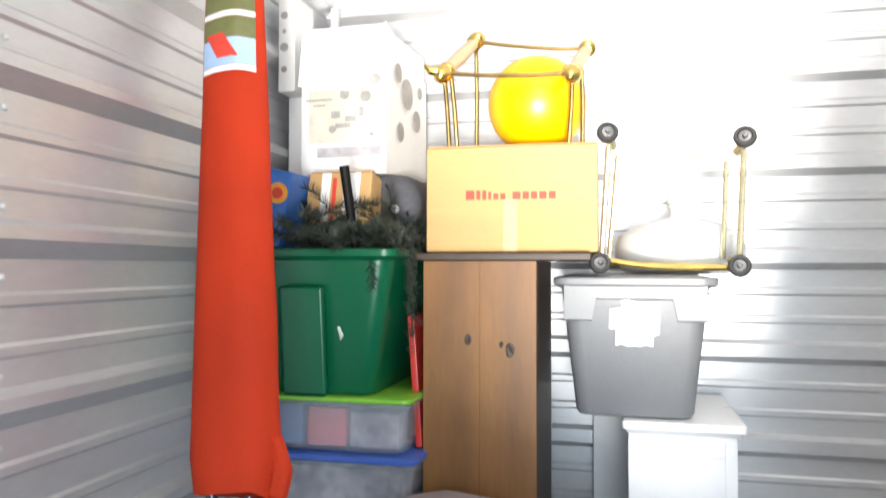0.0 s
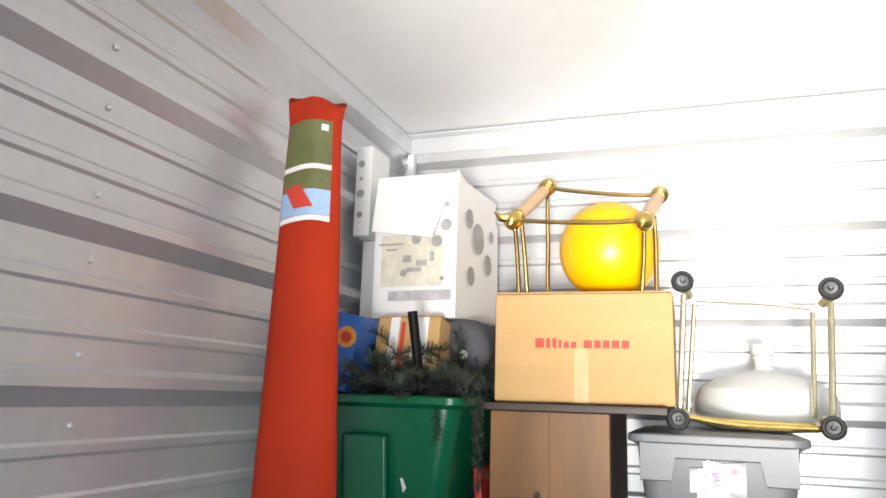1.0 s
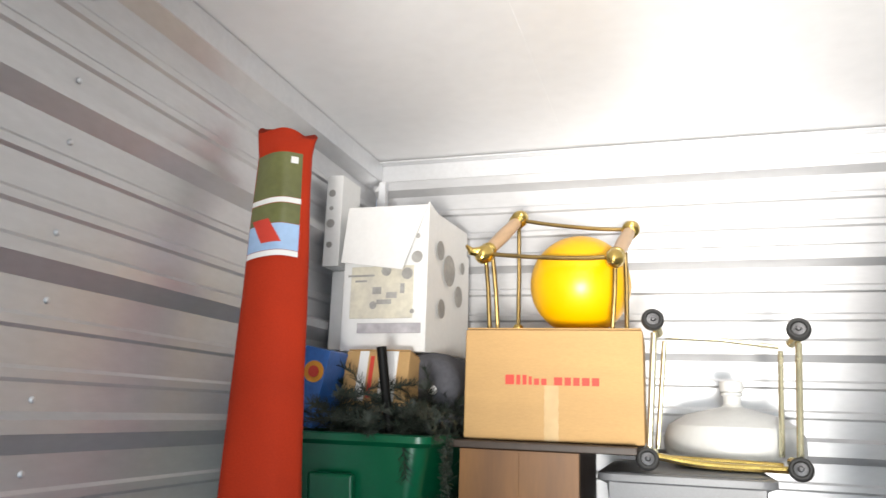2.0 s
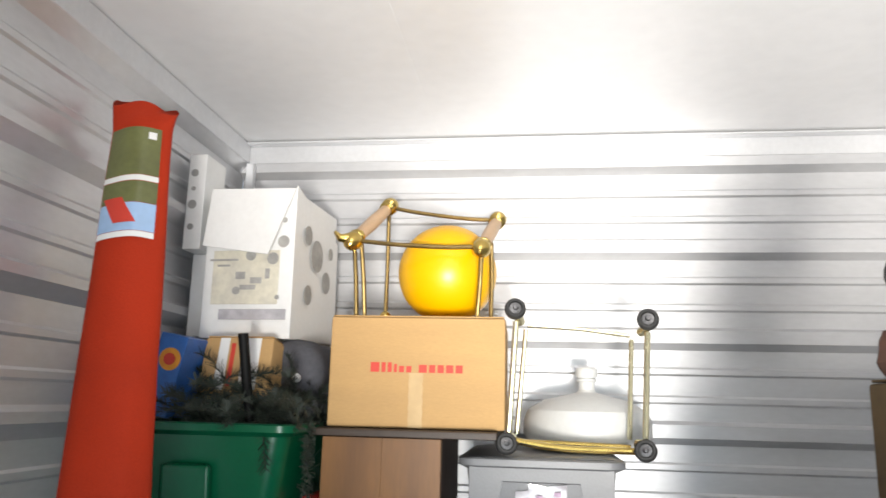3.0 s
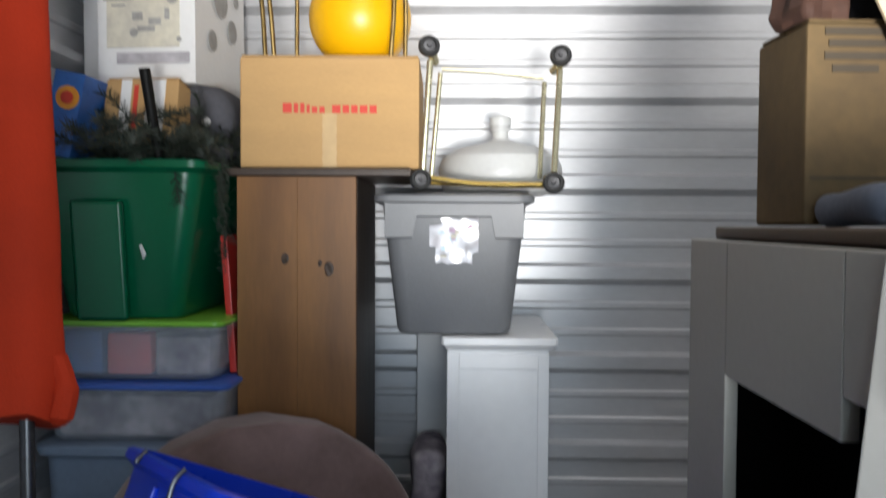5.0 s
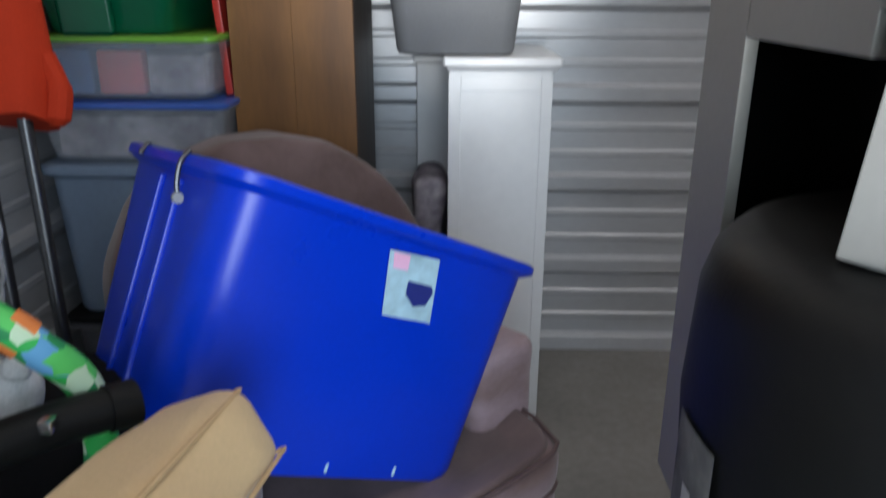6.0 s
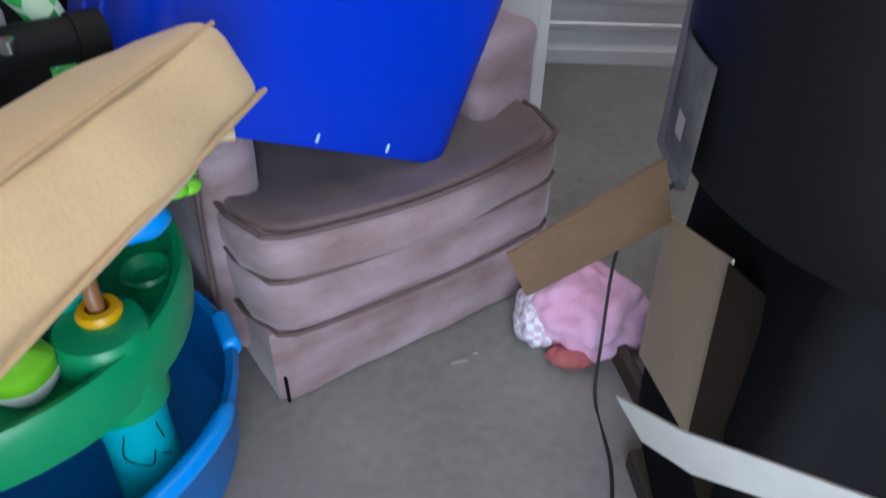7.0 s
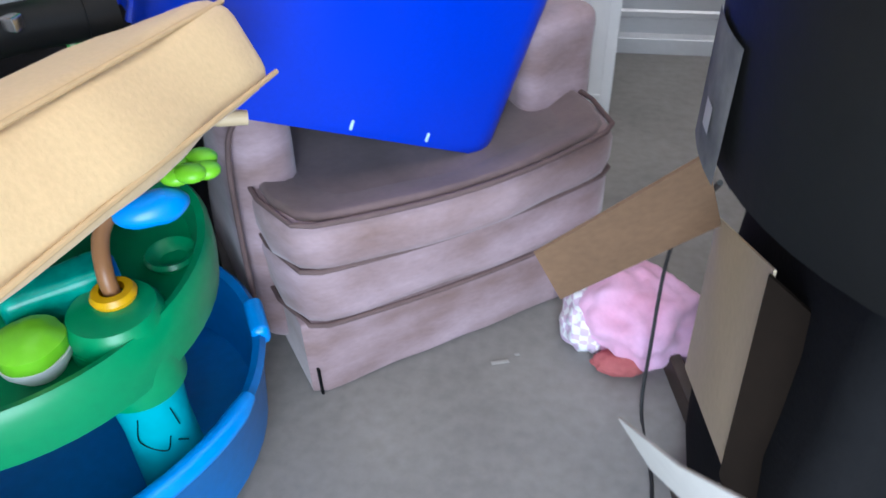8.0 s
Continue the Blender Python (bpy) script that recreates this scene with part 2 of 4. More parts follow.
def curve(pts, n=8):
    """A smooth line through the points."""
    p = [Vector(q) for q in pts]
    p = [2 * p[0] - p[1], *p, 2 * p[-1] - p[-2]]
    out = []
    for i in range(1, len(p) - 2):
        for k in range(n):
            t = k / n
            out.append(0.5 * (2 * p[i] + (p[i + 1] - p[i - 1]) * t + (2 * p[i - 1] - 5 * p[i] + 4 * p[i + 1] - p[i + 2]) * t * t + (3 * p[i] - p[i - 1] - 3 * p[i + 1] + p[i + 2]) * t ** 3))
    return [*out, p[-2]]


def bm_lathe(profile, n=28, bm=None, m=None):
    bm = bm or bmesh.new()
    m = m or Matrix()
    rings = []
    for r, z in profile:
        if r < 1e-5:
            rings.append([bm.verts.new(m @ Vector((0, 0, z)))])
        else:
            rings.append([bm.verts.new(m @ Vector((r * math.cos(2 * math.pi * k / n), r * math.sin(2 * math.pi * k / n), z))) for k in range(n)])
    for a, b in zip(rings, rings[1:]):
        for k in range(n):
            q = [a[k % len(a)], a[(k + 1) % len(a)], b[(k + 1) % len(b)], b[k % len(b)]]
            u = []
            for v in q:
                if v not in u:
                    u.append(v)
            if len(u) > 2:
                bm.faces.new(u)
    return bm


def rrect(hw, hd, r, z, seg=4):
    out = []
    for cx, cy, a0 in ((hw - r, hd - r, 0), (-hw + r, hd - r, 90), (-hw + r, -hd + r, 180), (hw - r, -hd + r, 270)):
        for k in range(seg + 1):
            a = radians(a0 + 90 * k / seg)
            out.append((cx + r * math.cos(a), cy + r * math.sin(a), z))
    return out


def bm_rings(rings, caps=(True, True), bm=None):
    bm = bm or bmesh.new()
    vs = [[bm.verts.new(p) for p in ring] for ring in rings]
    for a, b in zip(vs, vs[1:]):
        for k in range(len(a)):
            bm.faces.new((a[k], a[(k + 1) % len(a)], b[(k + 1) % len(b)], b[k]))
    if caps[0]:
        bm.faces.new(vs[0][::-1])
    if caps[1]:
        bm.faces.new(vs[-1])
    return bm


def bm_slab(corners, thick, bm=None):
    """A flat board of four corners with thickness."""
    bm = bm or bmesh.new()
    c = [Vector(p) for p in corners]
    n = (c[1] - c[0]).cross(c[2] - c[0]).normalized() * thick
    a = [bm.verts.new(p) for p in c]
    b = [bm.verts.new(p + n) for p in c]
    bm.faces.new(a[::-1])
    bm.faces.new(b)
    for k in range(4):
        bm.faces.new((a[k], a[(k + 1) % 4], b[(k + 1) % 4], b[k]))
    return bm


def rough_up(bm, amp, scale, seed=0.0):
    bm.normal_update()
    for v in bm.verts:
        v.co += v.normal * amp * noise.noise(v.co * scale + Vector((seed, seed * 1.7, -seed)))
    return bm


def soft_box(lo, hi, bevel, cuts=10, amp=0.006, scale=6, puff=0.0, seed=0.0):
    """A padded box: rounded, subdivided and slightly uneven."""
    bm = bm_box(lo, hi)
    bmesh.ops.bevel(bm, geom=list(bm.edges), offset=bevel, segments=4, profile=0.5, affect="EDGES")
    long = [e for e in bm.edges if e.calc_length() > 2.2 * bevel]
    bmesh.ops.subdivide_edges(bm, edges=long, cuts=cuts, use_grid_fill=True)
    c = (Vector(lo) + Vector(hi)) / 2
    h = (Vector(hi) - Vector(lo)) / 2
    if puff:
        for v in bm.verts:
            d = v.co - c
            f = max(0, 1 - (d.x / h.x) ** 2) * max(0, 1 - (d.y / h.y) ** 2)
            v.co.z += math.copysign(puff, d.z) * f if abs(d.z) > 0.5 * h.z else 0
    return rough_up(bm, amp, scale, seed)


# ---- the unit: corrugated walls, ceiling, floor ----
XL, XR, YB, YF, ZC = -0.825, 2.225, 2.8, -0.6, 2.55
PITCH = 0.305


RIB = ((-0.02, 0), (0.002, 0.03), (0.044, 0.03), (0.056, 0), (0.108, 0), (0.115, 0.006), (0.131, 0.006), (0.138, 0), (0.2, 0), (0.207, 0.006), (0.223, 0.006), (0.23, 0))
RIB_SIDE = ((-0.002, 0), (0.034, 0.03), (0.058, 0.03), (0.072, 0), (0.122, 0), (0.129, 0.006), (0.145, 0.006), (0.152, 0), (0.214, 0), (0.221, 0.006), (0.237, 0.006), (0.244, 0))


def rib_profile(z0, z1, first, rib):
    """Depths of the sheet against height: a trapezoid rib each pitch, and two low beads between."""
    out = [(z0, 0.0)]
    k = first
    while PITCH * k < z1:
        z = PITCH * k
        for dz, d in rib:
            if z0 + 0.002 < z + dz < z1 - 0.002:
                out.append((z + dz, d))
        k += 1
    out.append((z1, 0.0))
    return out


def corrugated(name, a, b, into, thick, label, rib=RIB):
    """A sheet wall from a to b on the plan, its ribs standing out along into."""
    bm = bmesh.new()
    a, b, into = Vector((*a, 0)), Vector((*b, 0)), Vector((*into, 0))
    prof = rib_profile(0.0, ZC, 0, rib)
    n = 8
    rows = []
    for i in range(n + 1):
        p = a.lerp(b, i / n)
        rows.append([bm.verts.new(p + into * (d + 0.002 * noise.noise(Vector((i * 0.7, z * 3, a.x)))) + Vector((0, 0, z))) for z, d in prof])
    back = [[bm.verts.new(p - into * thick + Vector((0, 0, z))) for z in (0, ZC)] for p in (a, b)]
    for r, s in zip(rows, rows[1:]):
        for k in range(len(prof) - 1):
            bm.faces.new((r[k], s[k], s[k + 1], r[k + 1]))
    bm.faces.new((back[0][0], back[0][1], back[1][1], back[1][0]))
    ob = part(name, bm, STEEL, None, smooth=20)
    return tagged(ob, label, "wall", kind="structure")


wall_left = corrugated("wall_west", (XL, YF), (XL, YB), (1, 0), 0.03, "grey ribbed sheet-steel partition wall", RIB_SIDE)
wall_back = corrugated("wall_north", (XL, YB), (XR, YB), (0, -1), 0.03, "bright grey ribbed sheet-steel back wall")
wall_right = corrugated("wall_east", (XR, YB), (XR, YF), (-1, 0), 0.03, "grey ribbed sheet-steel partition wall")

floor = tagged(part("floor", bm_box((XL - 0.03, YF - 0.2, -0.12), (XR + 0.03, YB + 0.03, 0)), CONCRETE, None), "grey worn concrete floor slab", "floor", kind="structure")
ground = tagged(part("ground", bm_box((-300, -300, -0.2), (300, 300, -0.125)), OUTSIDE, None), "pale asphalt drive outside the unit", "ground", kind="structure")
bm = bm_box((XL - 0.03, YF, ZC), (XR + 0.03, YB + 0.03, ZC + 0.05))
for x in (-0.085, 1.45):
    bm_box((x, YF, ZC - 0.0012), (x + 0.012, YB - 0.02, ZC + 0.001), bm=bm)
ceiling = tagged(part("ceiling", bm, CEIL, None), "white sheet ceiling with faint panel seams", "ceiling", kind="structure")
# front wall is unseen; its left jamb is set in to darken the left side
front = bm_box((XL - 0.03, YF - 0.05, 2.2), (XR + 0.03, YF, ZC + 0.05))
bm_box((XL - 0.03, YF - 0.05, 0), (-0.15, YF, 2.2), bm=front)
bm_box((1.85, YF - 0.05, 0), (XR + 0.03, YF, 2.2), bm=front)
tagged(part("wall_south", front, TRIM, None), "assumed plain steel front wall round the doorway, out of view", "wall", kind="structure")

# trims: angle under the ceiling, base channel on the floor
for nm, lo, hi in (("trim", (XL, YB - 0.034, ZC - 0.075), (XR, YB - 0.026, ZC - 0.002)), ("trim", (XL + 0.026, YF, ZC - 0.075), (XL + 0.034, YB - 0.036, ZC - 0.002)),
                   ("trim", (XL + 0.034, YB - 0.075, ZC - 0.012), (XR, YB - 0.036, ZC - 0.004)),
                   ("baseboard", (XL, YB - 0.045, 0.0), (XR, YB - 0.03, 0.055)), ("baseboard", (XL + 0.03, YF, 0.0), (XL + 0.042, YB - 0.047, 0.055))):
    tagged(part(nm, bm_box(lo, hi, 0.002, 1), TRIM, None), "pale folded steel edging strip", "trim", kind="structure")
tagged(part("trim", bm_box((XL + 0.03, YB - 0.06, 1.9), (XL + 0.06, YB - 0.03, ZC - 0.08), 0.003, 1), TRIM, None), "steel corner angle", "trim", kind="structure")


# ---- storage boxes ----
def tote_rings(w0, d0, w1, d1, h, wall=0.006, r=0.045, lip=0.018, lip_h=0.02, r0=0.04):
    """Rings of an open tapered tub: bottom half sizes w0 d0, top w1 d1."""
    return [rrect(w0 - 0.02, d0 - 0.02, r0, 0.0, 6), rrect(w0 - 0.006, d0 - 0.006, r0, 0.004, 6), rrect(w0, d0, r0, 0.016, 6), rrect(w1 - 0.004, d1 - 0.004, r, h - lip_h - 0.012, 6), rrect(w1 + lip, d1 + lip, r, h - lip_h, 6), rrect(w1 + lip, d1 + lip, r, h - 0.004, 6), rrect(w1 + lip - 0.005, d1 + lip - 0.005, r, h, 6),
            rrect(w1 - wall, d1 - wall, r, h, 6), rrect(w0 - wall, d0 - wall, r, wall + 0.012, 6), rrect(w0 - 0.03, d0 - 0.03, r, wall, 6)]


def storage_tote(m, size, material, label, handle=True, ridge=True):
    w0, d0, w1, d1, h = size
    root = thing("storage_tote", m, label, "storage tote", "storage totes")
    part("tub", bm_rings(tote_rings(w0, d0, w1, d1, h)), material, root)
    slope = (d1 - d0) / h
    if ridge:
        # raised handle panel on the short end: a band under the rim with a dropped middle
        def face(x, z, out):
            return (x, -(d0 + slope * z) - out, z)
        z0, z1, z2 = h * 0.70, h * 0.85, h - 0.022
        a, b, c = w1 * 0.93, w1 * 0.56, w1 * 0.50
        outline = [(-a, z0), (-b, z0), (-c, z1), (c, z1), (b, z0), (a, z0), (a, z2), (-a, z2)]
        bm = bmesh.new()
        near = [bm.verts.new(face(x, z, 0.011)) for x, z in outline]
        far = [bm.verts.new(face(x * 1.01, z - 0.004, -0.002)) for x, z in outline]
        bm.faces.new(near)
        for k in range(8):
            bm.faces.new((near[k], near[(k + 1) % 8], far[(k + 1) % 8], far[k]))
        part("handle_panel", bm, material, root)
    return root


def carton(m, w, d, h, material, label, name="cardboard_box"):
    root = thing(name, m, label, "box", "boxes")
    part("body", bm_box((-w / 2, -d / 2, 0), (w / 2, d / 2, h - 0.003), 0.006, 2), material, root)
    for s in (-1, 1):
        part("flap", bm_box((-w / 2 + 0.004, 0.0015 if s > 0 else -d / 2 + 0.004, h - 0.002), (w / 2 - 0.004, d / 2 - 0.004 if s > 0 else -0.0015, h + 0.002), 0.001, 1), material, root)
    return root


# tall pine cabinet and its dark top
cab = thing("wooden_cabinet", pose(-0.13, 2.41, 0), "tall knotty brown pine cabinet with dark sides, under a box", "cabinet")
for lo, hi in ((-0.16, -0.0002), (0.0002, 0.155)):
    part("front_board", bm_box((lo, -0.215, 0.0), (hi, -0.195, 1.528), 0.0004, 1), WOOD, cab)
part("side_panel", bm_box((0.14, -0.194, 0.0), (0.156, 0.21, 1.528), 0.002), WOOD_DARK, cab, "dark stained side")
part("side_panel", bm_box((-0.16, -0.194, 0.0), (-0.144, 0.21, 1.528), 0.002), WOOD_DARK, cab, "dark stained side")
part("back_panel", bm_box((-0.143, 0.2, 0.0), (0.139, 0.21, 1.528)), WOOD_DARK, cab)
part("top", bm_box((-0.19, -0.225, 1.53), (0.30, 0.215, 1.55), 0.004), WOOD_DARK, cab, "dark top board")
for x, z, k in ((-0.033, 1.311, 0.8), (0.084, 1.286, 0.95), (0.06, 1.3, 0.45)):
    bm = bmesh.new()
    bmesh.ops.create_uvsphere(bm, u_segments=18, v_segments=10, radius=0.013 * k, matrix=pose(x, -0.2155, z) @ Matrix.Diagonal((1.0, 0.1, 1.5, 1)))
    part("knot", rough_up(bm, 0.004, 90, x), KNOT, cab)

# cardboard box with red printing and tape
obox = carton(pose(-0.057, 2.43, 1.552, 0, 0, 1.5), 0.48, 0.39, 0.30, CARD, "tan cardboard box with red lettering, taped, on the cabinet")
x = -0.125
for w, h in ((0.024, 0.026), (0.011, 0.026), (0.011, 0.026), (0.008, 0.022), (0.014, 0.017), (0.014, 0.017), (0, 0), (0.022, 0.021), (0.017, 0.021), (0.017, 0.021), (0.02, 0.021), (0.019, 0.021)):
    if w:
        part("print_mark", bm_box((x, -0.1965, 0.148), (x + w, -0.1951, 0.148 + h), 0.0), RED_INK, obox, "red printed mark")
    x += w + 0.006 if w else 0.014
bm = bmesh.new()
rows = [[bm.verts.new((-0.019 + 0.038 * i / 4 + 0.001 * math.sin(k * 2.1), -0.1958 - 0.0012 * abs(noise.noise(Vector((i * 0.9, k * 0.6, 0)))), 0.002 + 0.145 * k / 14)) for i in range(5)] for k in range(15)]
for r, s in zip(rows, rows[1:]):
    for i in range(4):
        bm.faces.new((r[i], r[i + 1], s[i + 1], s[i]))
part("tape_strip", bm, TAPE, obox, "crinkled shiny packing tape")

# yellow ball
bm = bmesh.new()
bmesh.ops.create_uvsphere(bm, u_segments=48, v_segments=32, radius=0.15, matrix=Matrix.Translation((0, 0, 0.15)))
ball_root = thing("play_ball", pose(0.0, 2.455, 1.857), "large plain yellow rubber ball on a cardboard box", "ball")
part("skin", bm, YELLOW, ball_root)
part("valve", bm_lathe([(0, 0.302), (0.006, 0.302), (0.008, 0.298), (0, 0.296)], 12), YELLOW, ball_root)

# brass rack with wooden dowels
rack = thing("brass_rack", pose(0, 0, 0), "tarnished brass rack with pale wooden dowels and knobs", "rack")
FL, BL, FR, BR = Vector((-0.25, 2.27, 2.075)), Vector((-0.2, 2.5, 2.232)), Vector((0.118, 2.27, 2.052)), Vector((0.148, 2.5, 2.185))
for a, b in ((FL, BL), (FR, BR)):
    part("dowel", bm_tube([a.lerp(b, 0.1), a.lerp(b, 0.5), a.lerp(b, 0.9)], [0.018, 0.021, 0.018], 16), DOWEL, rack, "pale wooden dowel")
    for p, q in ((a, b), (b, a)):
        d = (q - p).normalized()
        turn = d.to_track_quat("Z", "Y").to_matrix().to_4x4()
        part("knob", bm_lathe([(0, -0.052), (0.004, -0.051), (0.006, -0.044), (0.014, -0.04), (0.024, -0.026), (0.028, -0.01), (0.026, 0.002), (0.018, 0.009), (0.024, 0.014), (0.025, 0.02), (0.018, 0.025), (0.021, 0.032), (0.0, 0.036)], 20, m=Matrix.Translation(p) @ turn), BRASS, rack, "polished brass knob")
part("finial", bm_tube([FL + Vector((-0.01, -0.02, 0.0)), FL + Vector((-0.035, -0.03, 0.0)), FL + Vector((-0.05, -0.032, 0.018))], [0.016, 0.012, 0.004], 14), BRASS, rack)
for a, b in ((FL, FR), (BL, BR)):
    part("rail", bm_tube(curve([a + Vector((0.01, 0, -0.002)), a.lerp(b, 0.3) + Vector((0, 0, -0.006)), a.lerp(b, 0.7) + Vector((0, 0, -0.006)), b + Vector((-0.01, 0, 0.002))], 5), 0.0065), BRASS_DARK, rack)
for top, foot in ((FL, (-0.236, 2.28, 1.858)), (FL + Vector((0.016, 0.02, 0)), (-0.219, 2.31, 1.858)), (BL, (-0.192, 2.47, 1.858)), (FR, (0.107, 2.28, 1.858)), (FR + Vector((0.022, 0.08, 0.03)), (0.142, 2.33, 1.858)), ):
    part("post", bm_tube([top, Vector(top).lerp(Vector(foot), 0.5) + Vector((0.002, 0, 0)), foot], 0.0065), BRASS_DARK, rack)
bm = bmesh.new()
bmesh.ops.create_uvsphere(bm, u_segments=16, v_segments=10, radius=0.018, matrix=Matrix.Translation((-0.192, 2.47, 1.876)))
part("foot", bm, BRASS, rack, "brass ball foot")

# grey tote on the white cabinet
gt = storage_tote(pose(0.282, 2.52, 1.1), (0.158, 0.24, 0.2, 0.275, 0.385), GREY, "grey plastic storage tote with a shiny label, on a white cabinet")
bm = bmesh.new()
rows = [[bm.verts.new((-0.066 + 0.132 * i / 8, -0.2665 - 0.005 * noise.noise(Vector((i * 0.7, k * 0.9, 3.0))) - 0.09 * (k / 8) * 0.115, 0.2 + 0.118 * k / 8 + 0.008 * noise.noise(Vector((i * 0.8, 2.0, k * 0.3))))) for i in range(9) if True] for k in range(9)]
for k, (r, s) in enumerate(zip(rows, rows[1:])):
    for i in range(8):
        if not (k < 3 and i == 0) and not (k < 2 and i == 7) and not (k == 7 and i in (0, 1)):
            bm.faces.new((r[i], r[i + 1], s[i + 1], s[i]))
part("label_paper", bm, LABEL_WRAP, gt, "crumpled shiny white label")
rnd = random.Random(11)
for k in range(9):
    x, z = rnd.uniform(-0.05, 0.035), rnd.uniform(0.215, 0.295)
    part("label_print", bm_box((x, -0.283 - 0.0004 * k, z), (x + rnd.uniform(0.01, 0.022), -0.2815 - 0.0003 * k, z + rnd.uniform(0.005, 0.016))), (STICKER, STUFF_PINK, PRINT_CREAM)[k % 3], gt, "faint printed patch")
part("lid", bm_rings([rrect(0.19, 0.265, 0.045, 0.372), rrect(0.196, 0.271, 0.045, 0.386), rrect(0.185, 0.26, 0.045, 0.39)]), GREY, gt)

# brass cart lying with its casters towards the doorway
cart = thing("brass_cart", pose(0, 0, 0), "pale brass wheeled cart frame lying on its side on a tote", "cart")
C = {"tl": Vector((0.214, 2.25, 1.873)), "tr": Vector((0.56, 2.25, 1.848)), "bl": Vector((0.193, 2.25, 1.522)), "br": Vector((0.545, 2.25, 1.515))}
for k, p in C.items():
    wheel = part("caster", bm_lathe([(0, -0.011), (0.023, -0.011), (0.028, -0.007), (0.029, 0.0), (0.028, 0.008), (0.024, 0.012), (0.019, 0.012), (0.017, 0.006), (0, 0.006)], 24, m=Matrix.Translation(p + Vector((0, -0.03, 0))) @ pose(0, 0, 0, 78, 0, 8 if "l" in k[1] else -8)), RUBBER, cart, "black caster wheel")
    part("hub", bm_lathe([(0, 0.0145), (0.005, 0.014), (0.007, 0.009), (0.0155, 0.0085), (0.0155, 0.0), (0, 0.0)], 16, m=Matrix.Translation(p + Vector((0, -0.03, 0))) @ pose(0, 0, 0, 78, 0, 8 if "l" in k[1] else -8)), STEEL_DARK, wheel, "dull metal hub")
    part("fork", bm_tube([p + Vector((0, -0.028, 0.0)), p + Vector((0.006, 0.0, -0.012 if k[0] == "t" else 0.012)), p + Vector((0.014 if k[1] == "l" else -0.014, 0.03, -0.03 if k[0] == "t" else 0.014))], [0.012, 0.014, 0.012]), BRASS_PALE, cart)
for a, b in (("tl", "bl"), ("tr", "br")):
    s = 1 if a == "tl" else -1
    part("upright", bm_tube([C[a] + Vector((0.002, 0, -0.03)), C[b] + Vector((0.004, 0.0, 0.02))], 0.0085), BRASS_PALE, cart)
    part("upright", bm_tube([C[a] + Vector((0.026 * s, 0.12, -0.04)), C[b] + Vector((0.022 * s, 0.12, 0.02))], 0.007), BRASS_PALE, cart)
part("rail", bm_tube([C["tl"] + Vector((0.03, 0.12, -0.03)), C["tl"].lerp(C["tr"], 0.5) + Vector((0, 0.12, -0.025)), C["tr"] + Vector((-0.03, 0.12, -0.03))], 0.006), BRASS_PALE, cart)
part("rail", bm_tube(curve([C["bl"] + Vector((0.0, 0, 0.01)), C["bl"].lerp(C["br"], 0.4) + Vector((0, 0, -0.006)), C["br"] + Vector((-0.01, 0, -0.004))], 5), 0.009), BRASS, cart)
part("rail", bm_tube([C["bl"] + Vector((0.02, 0.12, 0.0)), C["br"] + Vector((-0.02, 0.12, 0.0))], 0.007), BRASS, cart)

# translucent jug
jug = thing("plastic_jug", pose(0.42, 2.56, 1.492), "squat translucent white plastic jug with a narrow neck", "jug")
part("jug_body", bm_lathe([(0, 0.0), (0.13, 0.0), (0.17, 0.012), (0.19, 0.045), (0.19, 0.085), (0.178, 0.115), (0.13, 0.145), (0.06, 0.162), (0.03, 0.17), (0.024, 0.178), (0.024, 0.2), (0.03, 0.203), (0.03, 0.21), (0.026, 0.213), (0.026, 0.235), (0.02, 0.238), (0, 0.238)], 40), FROST, jug)
part("jug_cap", bm_lathe([(0.031, 0.2145), (0.033, 0.2145), (0.033, 0.24), (0.028, 0.244), (0, 0.244)], 24), FROST, jug)

# white narrow cabinet
wc = thing("white_cabinet", pose(0.408, 2.5, 0), "narrow white painted cabinet with a moulded top, under a grey tote", "cabinet")
part("body", bm_box((-0.143, -0.23, 0.0), (0.135, 0.2, 1.062), 0.003), WHITE_WOOD, wc)
part("top", bm_rings([rrect(0.145, 0.235, 0.004, 1.0625, 1), rrect(0.15, 0.24, 0.004, 1.072, 1), rrect(0.158, 0.248, 0.006, 1.078, 1), rrect(0.158, 0.248, 0.006, 1.096, 1), rrect(0.152, 0.242, 0.006, 1.1, 1)]), WHITE_WOOD, wc)
for lo, hi in (((-0.143, -0.2345, 0.02), (-0.11, -0.2305, 1.05)), ((0.105, -0.2345, 0.02), (0.135, -0.2305, 1.05)), ((-0.1095, -0.2345, 1.01), (0.1045, -0.2305, 1.05)), ((-0.1095, -0.2345, 0.02), (0.1045, -0.2305, 0.09))):
    part("face_rail", bm_box(lo, hi, 0.001, 1), WHITE_WOOD, wc)
hb = thing("headboard", pose(0.3, 2.745, 0), "white painted board standing against the steel wall", "board")
part("panel", bm_box((-0.145, -0.012, 0.0), (0.2, 0.012, 1.04), 0.004), WHITE_WOOD, hb)
part("cap", bm_box((-0.155, -0.018, 1.0405), (0.21, 0.018, 1.062), 0.004), WHITE_WOOD, hb)
bag = thing("cloth_bag", pose(0.2, 2.5, 0.0), "grey crumpled cloth bundle stuffed beside a white cabinet", "bag")
part("cloth", soft_box((-0.045, -0.12, 0.0), (0.055, 0.14, 0.74), 0.04, 10, 0.03, 7), STUFF_MIX, bag)

